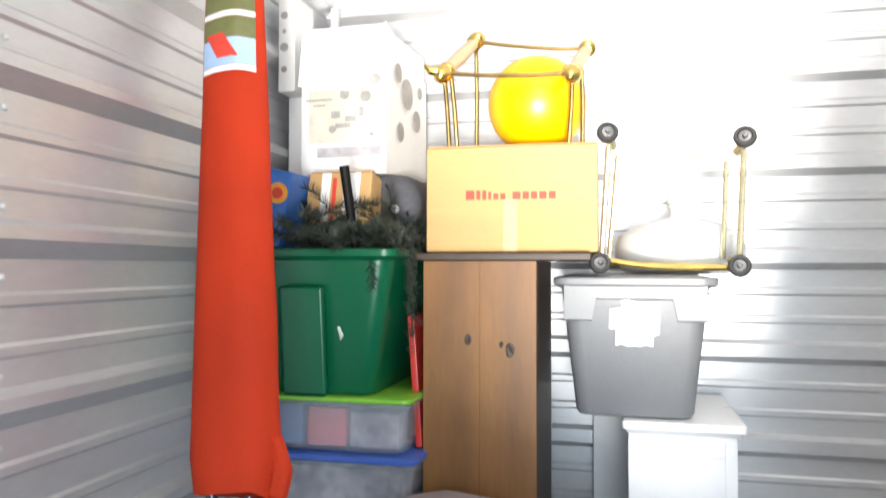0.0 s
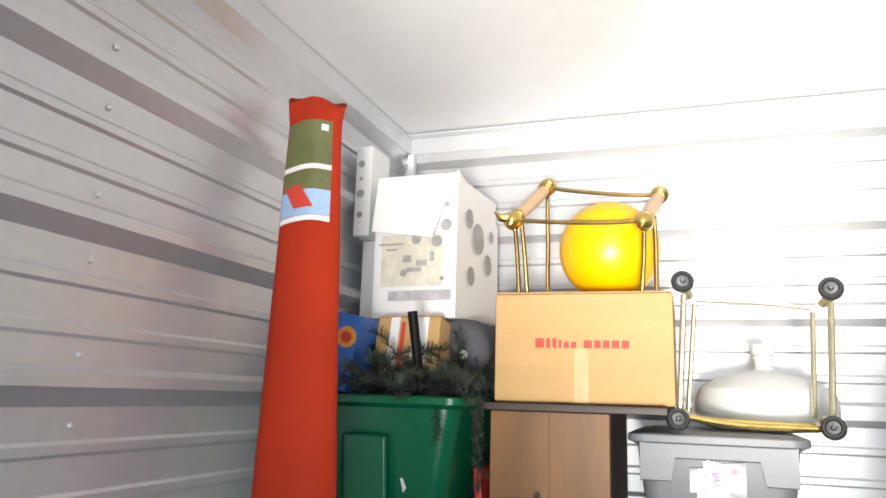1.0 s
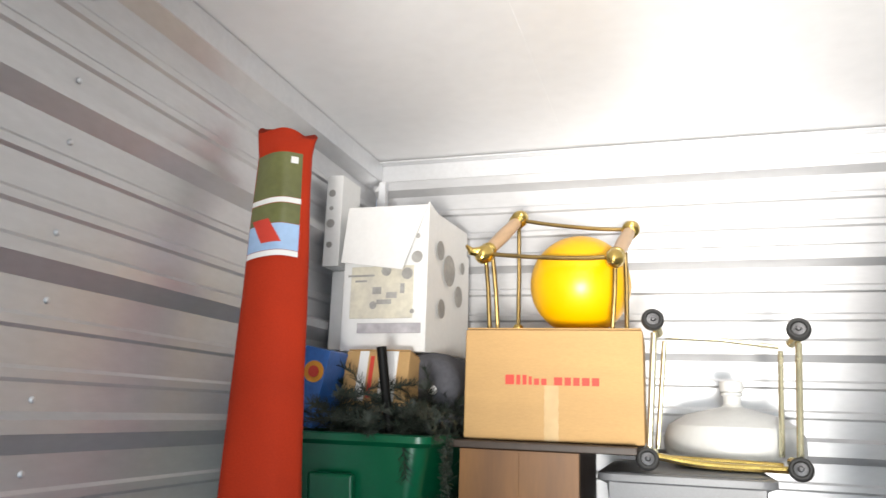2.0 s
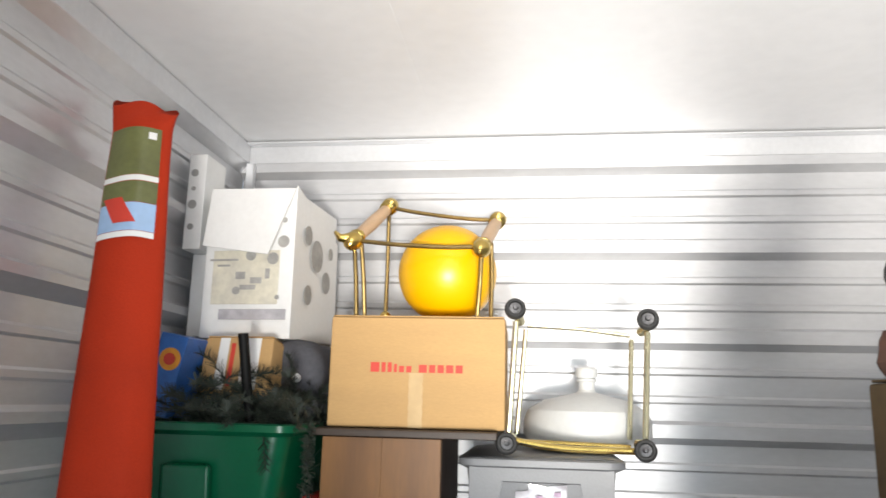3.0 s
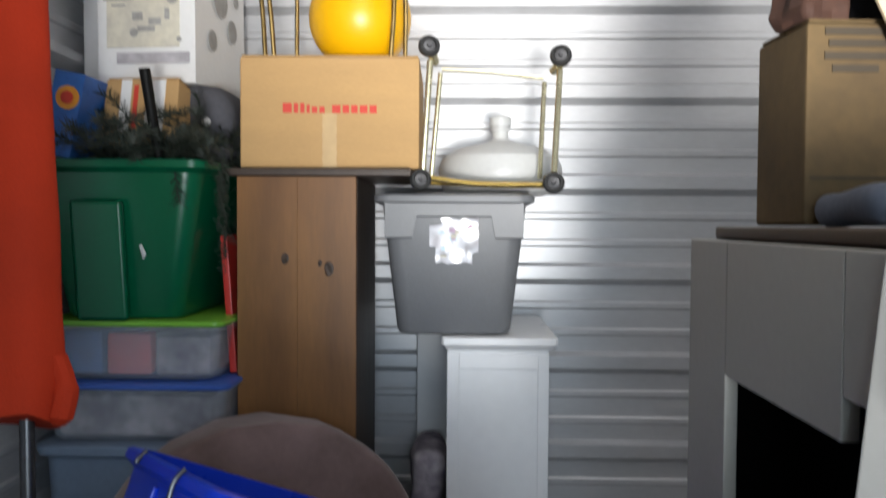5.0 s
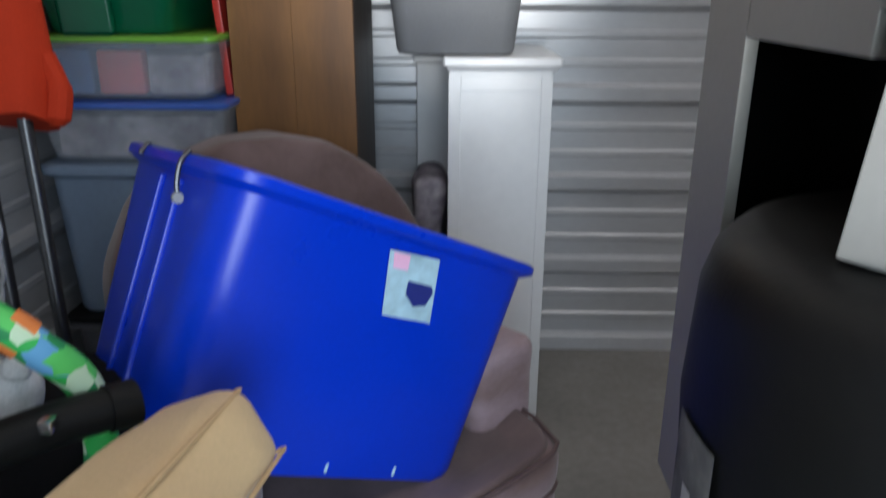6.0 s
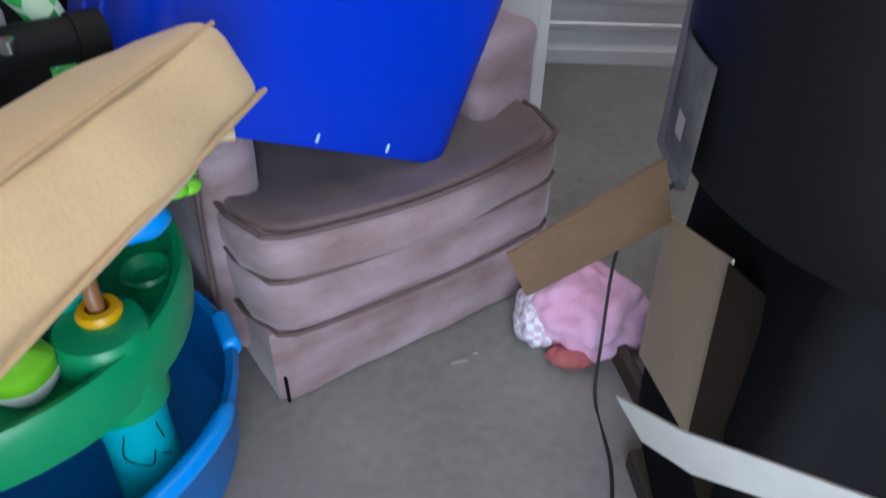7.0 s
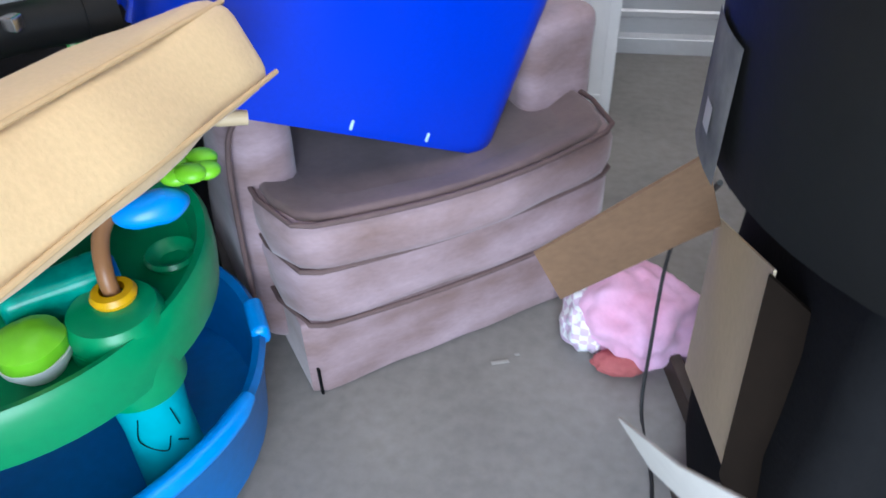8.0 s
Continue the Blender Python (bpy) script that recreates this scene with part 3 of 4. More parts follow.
# green tote with an artificial tree
gr = storage_tote(pose(-0.555, 2.33, 1.16), (0.15, 0.23, 0.215, 0.28, 0.4), GREEN, "green plastic tote holding a dismantled artificial fir", ridge=False)
part("end_panel", bm_box((-0.1, -0.262, 0.03), (0.03, -0.245, 0.33), 0.012, 3), GREEN, gr).matrix_basis = pose(0, 0.0, 0, 6.6)
# specular glint of the plastic, modelled as a pale sliver
part("scuff_glint", bm_tube([(0.062, -0.262, 0.19), (0.07, -0.258, 0.165), (0.066, -0.256, 0.155)], [0.004, 0.006, 0.002], 6), FROST, gr, "painted pale glint")
tree = thing("artificial_tree", pose(-0.53, 2.3, 1.46), "dark green artificial fir branches and black pole in a tote", "artificial tree")
part("pole", bm_tube([(0.075, -0.16, 0.0), (0.062, -0.2, 0.17), (0.05, -0.23, 0.325)], [0.011, 0.0125, 0.0135], 14), BLACK, tree, "black plastic pole")
rnd = random.Random(4)
verts, faces = [], []
for i in range(95):
    p = Vector((rnd.uniform(-0.12, 0.22), rnd.uniform(-0.27, 0.05), rnd.uniform(0.09, 0.2)))
    d = Vector((rnd.uniform(-0.6, 1.0), rnd.uniform(-1.0, 0.6), rnd.uniform(-0.15, 0.55))).normalized()
    length = rnd.uniform(0.08, 0.19)
    for k in range(130):
        t = k / 130
        q = p + d * length * t + Vector((0, 0, -0.05 * t * t))
        s = Vector((rnd.gauss(0, 1), rnd.gauss(0, 1), rnd.gauss(0, 1)))
        s = (s - d * s.dot(d)).normalized() * 0.9 + d * 0.6
        w = s.cross(d).normalized() * 0.0011
        e = q + s * rnd.uniform(0.016, 0.03)
        if e.x > 0.232:
            continue
        b = len(verts)
        verts += [q - w, q + w, e + w * 0.5, e - w * 0.5]
        faces.append((b, b + 1, b + 2, b + 3))
for i in range(16):
    p = Vector((0.2 + rnd.uniform(0.01, 0.05), rnd.uniform(-0.24, -0.12), 0.12 - 0.03 * i * 0.5))
    d = Vector((rnd.uniform(-0.1, 0.5), rnd.uniform(-0.3, 0.1), -0.9)).normalized()
    for k in range(110):
        t = k / 110
        q = p + d * 0.12 * t
        s = Vector((rnd.gauss(0, 1), rnd.gauss(0, 1), rnd.gauss(0, 1))).normalized()
        w = s.orthogonal().normalized() * 0.0011
        e = q + s * rnd.uniform(0.014, 0.026)
        if e.x > 0.232:
            continue
        b = len(verts)
        verts += [q - w, q + w, e + w * 0.5, e - w * 0.5]
        faces.append((b, b + 1, b + 2, b + 3))
me = bpy.data.meshes.new("needles")
me.from_pydata(verts, [], faces)
me.materials.append(NEEDLES)
nd = new("needles", me)
nd.parent = tree
tagged(nd, kind="stuff")
part("packed_core", rough_up(bm_rings([rrect(0.13, 0.2, 0.04, -0.1), rrect(0.17, 0.22, 0.04, 0.06), rrect(0.15, 0.2, 0.05, 0.1), rrect(0.08, 0.1, 0.05, 0.12)]), 0.02, 14), NEEDLES, tree)

# stack of clear totes under it
def clear_tote(m, w, d, h, lid, label, contents):
    root = thing("clear_tote", m, label, "storage tote", "clear totes")
    part("tub", bm_rings(tote_rings(w - 0.025, d - 0.03, w - 0.008, d - 0.01, h - 0.014, 0.004, 0.03, 0.006, 0.012)), CLEAR, root)
    part("lid", bm_rings([rrect(w, d, 0.03, h - 0.016), rrect(w + 0.003, d + 0.003, 0.03, h - 0.012), rrect(w + 0.003, d + 0.003, 0.03, h - 0.003), rrect(w - 0.006, d - 0.006, 0.03, h)]), lid, root, "coloured snap lid")
    for lo, hi, mt in contents:
        part("contents", rough_up(bm_box(lo, hi, 0.008, 2), 0.004, 20), mt, root)
    return root


clear_tote(pose(-0.53, 2.36, 1.002), 0.235, 0.28, 0.158, LID_GREEN, "clear plastic box with a lime lid, full of papers", [
    ((-0.19, -0.235, 0.014), (-0.09, 0.2, 0.125), STUFF_BLUE), ((-0.075, -0.24, 0.014), (0.04, -0.2, 0.12), STUFF_RED), ((0.05, -0.235, 0.014), (0.19, 0.2, 0.11), STUFF_MIX), ((-0.075, -0.19, 0.014), (0.04, 0.2, 0.1), STUFF_MIX)])
clear_tote(pose(-0.53, 2.37, 0.842), 0.25, 0.29, 0.158, LID_BLUE, "clear plastic box with a blue lid, full of cloth", [((-0.2, -0.25, 0.014), (0.2, 0.2, 0.12), STUFF_MIX)])
b3 = thing("storage_tote", pose(-0.53, 2.38, 0.42), "blue-grey translucent storage box in a stack", "storage tote", "storage totes")
part("tub", bm_rings(tote_rings(0.22, 0.27, 0.24, 0.285, 0.41, 0.006, 0.04, 0.012, 0.016)), PLASTIC_BLUEGREY, b3)
part("lid", bm_rings([rrect(0.255, 0.3, 0.04, 0.402), rrect(0.255, 0.3, 0.04, 0.416), rrect(0.245, 0.29, 0.04, 0.421)]), PLASTIC_BLUEGREY, b3)
b4 = thing("storage_tote", pose(-0.53, 2.38, 0.0), "dark storage box at the bottom of a stack", "storage tote", "storage totes")
part("tub", bm_rings(tote_rings(0.22, 0.27, 0.24, 0.285, 0.4, 0.006, 0.04, 0.012, 0.016)), GREY_CLOTH, b4)
part("lid", bm_rings([rrect(0.255, 0.3, 0.04, 0.402), rrect(0.255, 0.3, 0.04, 0.414), rrect(0.245, 0.29, 0.04, 0.419)]), BLACK, b4)
rb = thing("red_board", pose(-0.302, 2.27, 1.004), "thin red plastic panel wedged beside a cabinet", "board")
part("panel", bm_box((-0.014, -0.06, 0.0), (0.006, 0.2, 0.37), 0.004), RED_PLASTIC, rb).matrix_basis = pose(0, 0, 0.0, 0, -4, 0)

# white printed boxes, small carton, blue toy box
wb = thing("pet_box", pose(-0.555, 2.46, 1.79, 0, 0, -4), "white open cardboard box printed with grey spots", "box", "boxes")
part("body", bm_box((-0.15, -0.16, 0.0), (0.13, 0.2, 0.44), 0.004), PAPER, wb)
part("flap", bm_slab([(-0.14, -0.168, 0.452), (0.13, -0.168, 0.446), (0.07, -0.205, 0.24), (-0.14, -0.2, 0.27)], 0.004), PAPER, wb, "white folded-down flap")
part("flap", bm_slab([(0.134, -0.165, 0.455), (0.136, 0.2, 0.35), (0.14, 0.2, 0.01), (0.134, -0.16, 0.0)], 0.004), PAPER, wb)
part("picture", bm_box((-0.12, -0.164, 0.1), (0.09, -0.1605, 0.26), 0.001, 1), PRINT_CREAM, wb, "cream printed picture")
for x, z, w, h in ((-0.03, 0.185, 0.03, 0.022), (0.02, 0.17, 0.036, 0.018), (-0.005, 0.15, 0.05, 0.014), (0.055, 0.19, 0.014, 0.03), (-0.085, 0.215, 0.04, 0.006), (-0.085, 0.232, 0.09, 0.006)):
    part("picture_patch", bm_box((x - w / 2, -0.1652, z - h / 2), (x + w / 2, -0.1642, z + h / 2), 0.0), PRINT_GREY, wb, "grey printed patch")
for x, z, r in ((0.0, 0.245, 0.016), (0.07, 0.235, 0.018), (0.1, 0.285, 0.018), (0.1, 0.35, 0.008), (-0.04, 0.14, 0.012), (0.09, 0.12, 0.007)):
    part("printed_spot", bm_lathe([(0, 0.0), (r, 0.0), (r, 0.001), (0, 0.001)], 18, m=pose(x, -0.1655, z, 90)), PRINT_GREY, wb)
for y, z, r in ((0.0, 0.27, 0.05), (0.09, 0.2, 0.035), (-0.08, 0.32, 0.03), (0.12, 0.3, 0.02), (-0.06, 0.14, 0.03)):
    part("printed_spot", bm_lathe([(0, 0.0), (r, 0.0), (r, 0.001), (0, 0.001)], 18, m=pose(0.1415, y, z, 0, 90)), PRINT_GREY, wb)
part("tape_strip", bm_box((-0.09, -0.1665, 0.055), (0.12, -0.1635, 0.085), 0.001, 1), LABEL_WRAP, wb)
w2 = thing("white_box", pose(-0.735, 2.44, 1.80), "plain white cardboard box stacked by a wall", "box", "boxes")
part("body", bm_box((-0.055, -0.06, 0.0), (0.02, 0.16, 0.255), 0.004), PAPER, w2)
w3 = thing("white_box", pose(-0.765, 2.33, 2.057), "tall thin white printed carton on a white box", "box", "boxes")
part("body", bm_box((-0.028, -0.02, 0.0), (0.028, 0.12, 0.3), 0.003), PAPER, w3)
for z, r in ((0.24, 0.012), (0.19, 0.007), (0.14, 0.014), (0.07, 0.01)):
    part("printed_spot", bm_lathe([(0, 0.0), (r, 0.0), (r, 0.001), (0, 0.001)], 16, m=pose(-0.008, -0.0205, z, 90)), PRINT_GREY, w3)
sb = carton(pose(-0.545, 2.29, 1.60, -12, 0, -2), 0.2, 0.22, 0.17, CARD, "small brown carton with white labels behind fir branches")
for x, w in ((-0.055, 0.028), (0.015, 0.05)):
    part("paper_label", bm_box((x, -0.1125, 0.02), (x + w, -0.1105, 0.165)), PAPER, sb, "white paper strip")
part("print_mark", bm_box((-0.02, -0.1125, 0.03), (-0.008, -0.1105, 0.15)), RED_INK, sb)
tb = thing("toy_box", pose(-0.69, 2.16, 1.565, 0, 12, 0), "blue printed toy carton with an orange emblem", "box", "boxes")
part("body", bm_box((-0.075, -0.06, 0.0), (0.004, 0.14, 0.215), 0.003), TOYBOX_BLUE, tb)
part("emblem", bm_lathe([(0, 0), (0.03, 0), (0.03, 0.002), (0, 0.002)], 20, m=pose(-0.03, -0.0605, 0.15, 90)), GOLD_PRINT, tb)
part("emblem", bm_lathe([(0, 0), (0.016, 0), (0.016, 0.002), (0, 0.002)], 20, m=pose(-0.03, -0.0635, 0.15, 90)), RED_INK, tb)
gb = thing("grey_bag", pose(-0.405, 2.42, 1.56), "dark grey stuffed bag under a white box", "bag")
part("cloth", soft_box((-0.08, -0.14, 0.0), (0.07, 0.16, 0.225), 0.05, 8, 0.02, 10), GREY_CLOTH, gb)
bm = bmesh.new()
bmesh.ops.create_uvsphere(bm, u_segments=12, v_segments=8, radius=0.013, matrix=Matrix.Translation((0.01, -0.155, 0.12)))
part("toggle", bm, PAPER, gb, "pale round toggle")

# red canvas cover on poles
red = thing("canopy_bag", pose(0, 0, 0), "long red canvas canopy bag with printed label, leaning on wall", "bag")
A, B = Vector((-0.53, 1.585, 1.045)), Vector((-0.70, 1.875, 2.33))
axis = (B - A).normalized()
side = Vector((1, 0.15, 0)); side = (side - axis * side.dot(axis)).normalized()
depth = axis.cross(side)
bm = bmesh.new()
rings = []
N = 40
for i in range(36):
    t = i / 35
    hw = 0.098 - 0.030 * t - (0.012 * max(0, (0.06 - t) / 0.06))
    hd = 0.06 - 0.012 * t
    if t > 0.94:
        hw *= 1.0 + 0.22 * (t - 0.94) / 0.06
        hd *= 1 - 0.75 * (t - 0.94) / 0.06
    ring = []
    for k in range(N):
        a = 2 * math.pi * k / N
        fold = 1 + 0.035 * math.sin(5 * a + 3 * t) * (0.4 + 0.6 * abs(2 * t - 1)) + 0.03 * noise.noise(Vector((math.cos(a) * 2, math.sin(a) * 2, t * 9)))
        lift = 0.0
        if t == 1:
            lift = -0.022 * math.cos(a) + 0.012 * math.sin(3 * a)
        if t == 0:
            lift = -0.03 * max(0, math.cos(a - 0.6))
        ring.append(A.lerp(B, t) + side * hw * math.cos(a) * fold + depth * hd * math.sin(a) * fold + axis * lift)
    rings.append(ring)
part("sleeve", bm_rings(rings, (True, True), bm), RED, red, smooth=60)
part("flap", bm_tube(curve([A + side * 0.085 + axis * 0.1, A + side * 0.1 + axis * 0.04, A + side * 0.085 - axis * 0.025], 5), [0.02] * 5 + [0.024] * 5 + [0.012], 10), RED, red, "loose fold of red canvas")


def on_bag(t0, t1, a0, a1, lift, material, name, label, skew=0.0):
    bm = bmesh.new()
    rows = []
    for i in range(9):
        t = t0 + (t1 - t0) * i / 8
        hw, hd = 0.098 - 0.030 * t, 0.06 - 0.012 * t
        rows.append([])
        for k in range(13):
            s = k / 12
            a = radians(a0 + (a1 - a0) * s + skew * i / 8)
            fold = 1 + 0.035 * math.sin(5 * a + 3 * t) * (0.4 + 0.6 * abs(2 * t - 1)) + 0.03 * noise.noise(Vector((math.cos(a) * 2, math.sin(a) * 2, t * 9)))
            rows[-1].append(bm.verts.new(A.lerp(B, t) + side * (hw + lift) * math.cos(a) * fold + depth * (hd + lift) * math.sin(a) * fold))
    for r, s in zip(rows, rows[1:]):
        for k in range(12):
            bm.faces.new((r[k], r[k + 1], s[k + 1], s[k]))
    return part(name, bm, material, red, label)


front_a = 270 if depth.y > 0 else 90
s = 1 if depth.y > 0 else -1
lo, hi = front_a - 52, front_a + 52
on_bag(0.83, 0.93, lo, hi, 0.004, OLIVE, "label_photo", "olive printed label")
on_bag(0.818, 0.829, lo, hi, 0.0045, PAPER, "label_stripe", "white stripe")
on_bag(0.775, 0.817, lo, hi, 0.004, OLIVE, "label_photo", "olive printed label")
on_bag(0.72, 0.774, lo, hi, 0.004, SKY_PRINT, "label_picture", "pale blue printed label")
on_bag(0.735, 0.785, front_a - 18, front_a + 18, 0.0055, RED_INK, "label_mark", "red printed wedge", 26 * -s)
on_bag(0.708, 0.719, lo, hi, 0.004, PAPER, "label_stripe", "white stripe")
on_bag(0.905, 0.92, front_a + 26 * s, front_a + 42 * s, 0.0055, PAPER, "label_mark", "small white mark")
for x0, x1 in ((-0.575, -0.49), (-0.49, -0.40)):
    part("pole", bm_tube([(x0, 1.575, 1.1), ((x0 + x1) / 2, 1.5, 0.5), (x1, 1.42, 0.0)], 0.013, 14), STEEL_DARK, red, "dark metal pole")

# ---- armchair ----
chair = thing("armchair", Matrix(((0.8, -0.6, 0, -0.012), (0.6, 0.8, 0, 1.158), (0, 0, 1, 0), (0, 0, 0, 1))), "mauve velvet skirted armchair with a rounded back, holding a blue tote", "armchair")


def bowed(u0, u1, v1, z0, z1, bow, r=0.03, amp=0.004, out=0.0, n=26, crown=0.016, cr=0.07):
    """A seat-like solid: bowed front edge at v=0, straight back at v1, rounded edges."""
    outline = []
    for i in range(n + 1):
        u = u0 + (u1 - u0) * i / n
        e = min(1, min(u - u0, u1 - u) / cr)
        outline.append((u, -bow * math.sin(math.pi * i / n) + cr * (1 - math.sqrt(max(0, 1 - (1 - e) ** 2))) - out))
    outline += [(u1, v1), (u0, v1)]
    cu, cv = (u0 + u1) / 2, v1 / 2

    def ring(inset, z):
        return [(cu + (u - cu) * (1 - inset / (u1 - u0) * 2), cv + (v - cv) * (1 - inset / v1 * 2), z) for u, v in outline]
    h = z1 - z0
    rr = min(r, h / 2.01)
    rings = [ring(rr, z0)] + [ring(rr * (1 - math.sin(a)), z0 + rr * (1 - math.cos(a))) for a in (0.5, 1.0, 1.57)]
    rings += [ring(0, z0 + h / 2)]
    rings += [ring(rr * (1 - math.cos(a)), z1 - rr * (1 - math.sin(a))) for a in (0.0, 0.6, 1.1, 1.57)]
    rings += [ring(rr + 0.06, z1 + crown * 0.5), ring(rr + 0.16, z1 + crown)]
    return rough_up(bm_rings(rings), amp, 9)


part("skirt", bowed(0.0, 0.655, 0.62, 0.004, 0.18, 0.0, 0.006, 0.004, cr=0.012), VELVET, chair)
# black strip laid where the corner slit is only shaded
part("pleat_shade_strip", bm_box((0.012, -0.0015, 0.002), (0.017, 0.012, 0.07), 0.001), BLACK_CLOTH, chair, "black strip drawing the shade in the corner pleat")
part("front_rail", bowed(-0.012, 0.672, 0.62, 0.17, 0.31, 0.02, 0.03, 0.005, 0.006), VELVET, chair)
part("seat_cushion", bowed(-0.012, 0.672, 0.6, 0.297, 0.402, 0.05, 0.03, 0.005, 0.006, crown=-0.05), VELVET, chair)
part("seat_top", bowed(0.004, 0.656, 0.57, 0.387, 0.409, 0.048, 0.011, 0.004, -0.006, crown=-0.045), VELVET_DARK, chair, "darker brownish seat top")
# welts coloured dark, so they also draw the crease shade between tiers
for z, bow, o in ((0.177, 0.02, 0.0), (0.305, 0.03, 0.004), (0.4, 0.05, -0.002)):
    pts = []
    for i in range(25):
        u = -0.012 + 0.684 * i / 24
        e = min(1, min(u + 0.012, 0.672 - u) / 0.07)
        pts.append((u, -bow * math.sin(math.pi * i / 24) + 0.07 * (1 - math.sqrt(max(0, 1 - (1 - e) ** 2))) - o - 0.004, z))
    pts = [(pts[0][0] + 0.003, 0.3, z), (pts[0][0] + 0.003, 0.1, z), *pts[1:-1], (pts[-1][0] - 0.003, 0.1, z), (pts[-1][0] - 0.003, 0.3, z)]
    part("welt", bm_tube(pts, 0.005, 8), PIPING, chair)
part("arm", soft_box((-0.045, 0.13, 0.02), (0.085, 0.66, 0.56), 0.06, 8, 0.006, 8), VELVET, chair)
part("arm", soft_box((0.54, 0.14, 0.02), (0.70, 0.66, 0.565), 0.03, 8, 0.012, 8), VELVET, chair)
part("arm_welt", bm_tube(curve([(-0.048, 0.14, 0.05), (-0.046, 0.128, 0.3), (-0.03, 0.126, 0.5), (0.02, 0.126, 0.555)], 6), 0.005, 8), PIPING, chair)
bm = bmesh.new()
rings = []
for i in range(25):
    t = i / 24
    z = 0.3 + 0.64 * t
    hw = 0.385 * math.sqrt(max(0.02, 1 - max(0, (t - 0.45) / 0.56) ** 2.6)) 
    rings.append([(0.335 + x, 0.66 + 0.1 * t + y - 0.09 * (x / 0.385) ** 2, z) for x, y, _ in rrect(hw, 0.085 - 0.03 * t, min(0.05, 0.07 - 0.03 * t), 0, 7)])
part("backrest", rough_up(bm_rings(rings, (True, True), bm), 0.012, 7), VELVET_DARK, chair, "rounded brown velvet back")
part("skirt_back", bm_box((0.0, 0.6, 0.004), (0.63, 0.74, 0.32), 0.02, 3), VELVET, chair)

# blue tote tipped on the seat
E1 = Vector((0.704, 0.561, -0.4354)).normalized()
E2 = Vector((-0.6515, 0.7543, -0.0816)); E2 = (E2 - E1 * E2.dot(E1)).normalized()
E3 = E1.cross(E2)
corner = Vector((0.0, 1.19, 1.055))
o = corner + E1 * 0.328 + E2 * 0.23 - E3 * 0.45
M = Matrix(((E1.x, E2.x, E3.x, o.x), (E1.y, E2.y, E3.y, o.y), (E1.z, E2.z, E3.z, o.z), (0, 0, 0, 1)))
bt = thing("storage_tote", M, "bright blue open plastic tote tipped over on an armchair", "storage tote", "storage totes")
bm = bm_rings(tote_rings(0.298, 0.158, 0.315, 0.217, 0.45, 0.005, 0.06, 0.013, 0.018, 0.065))
for v in bm.verts:
    if v.co.x > 0.1:
        v.co.x += 0.045 * max(0, 1 - v.co.z / 0.45)
part("tub", bm, BLUE, bt)
for y in (-0.045, 0.03):
    part("handle_rib", bm_box((-0.006, -0.006, 0.02), (0.006, 0.006, 0.40), 0.004, 2), BLUE, bt).matrix_basis = Matrix.Translation((-0.298, y, 0.012)) @ pose(0, 0, 0, 0, -2.3, 0)
clip = part("latch", bm_tube(curve([(-0.325, -0.075, 0.455), (-0.334, -0.075, 0.435), (-0.331, -0.076, 0.405), (-0.324, -0.078, 0.385)], 4), 0.004, 8), STEEL_DARK, bt, "bent grey latch")
part("latch_end", bm_lathe([(0, -0.005), (0.008, -0.005), (0.009, 0), (0.008, 0.005), (0, 0.005)], 14, m=pose(-0.324, -0.078, 0.383, 90)), CHAIN, clip)
part("latch", bm_tube(curve([(-0.324, 0.1, 0.455), (-0.334, 0.1, 0.435), (-0.33, 0.1, 0.435)], 4), 0.004, 8), STEEL_DARK, bt, "bent grey latch")


def tub_face(x, z, out=0.0):
    return (x, -(0.158 + 0.055 * z / 0.385) - out, z)


st = part("sticker", bm_slab([tub_face(0.003, 0.297, 0.001), tub_face(0.107, 0.301, 0.001), tub_face(0.074, 0.409, 0.001), tub_face(-0.031, 0.402, 0.001)], 0.001), STICKER, bt, "pale blue product sticker")
part("sticker_picture", bm_lathe([(0, 0), (0.03, 0), (0.03, 0.001), (0, 0.001)], 7, m=Matrix.Translation(tub_face(0.055, 0.352, 0.004)) @ pose(0, 0, 0, 90 - 8.6)), STICKER_DARK, st)
part("sticker_picture", bm_slab([tub_face(-0.013, 0.375, 0.003), tub_face(0.017, 0.377, 0.003), tub_face(0.011, 0.402, 0.003), tub_face(-0.023, 0.400, 0.003)], 0.0008), PINK, st)
for x in (0.017, 0.165):
    part("scuff_glint", bm_box((x, -0.1615, 0.014), (x + 0.006, -0.156, 0.032), 0.002, 1), STICKER, bt, "pale scuff on the foot")

# ---- tan padded cushion ----
tip, tail = Vector((0.057, 1.04, 0.77)), Vector((-0.018, 0.415, 0.815))
ax = (tip - tail).normalized()
nf = Vector((0.5, -0.45, 0.42)); nf = (nf - ax * nf.dot(ax)).normalized()
wv = nf.cross(ax)
L = (tip - tail).length
cm = Matrix(((ax.x, wv.x, nf.x, tail.x), (ax.y, wv.y, nf.y, tail.y), (ax.z, wv.z, nf.z, tail.z), (0, 0, 0, 1)))
cush = thing("padded_cushion", cm, "tan piped box cushion with a pale wooden peg", "cushion")
bm = soft_box((0, -0.05, -0.11), (L, 0.05, 0.002), 0.024, 14, 0.009, 9)
for v in bm.verts:
    if v.co.y > 0:
        v.co.y += (0.04 + 0.07 * (L - v.co.x)) * min(1, max(0, -v.co.z / 0.11)) * min(1, v.co.y / 0.03)
part("pad", bm, TAN, cush)
for y in (-0.046, 0.046):
    part("piping", bm_tube([(0.0, y, -0.002), (L * 0.5, y + 0.002, 0.0), (L - 0.004, y, -0.002), (L + 0.001, y, -0.01), (L + 0.001, y, -0.1)], 0.003, 8), TAN_PIPE, cush)
ci = cm.inverted()
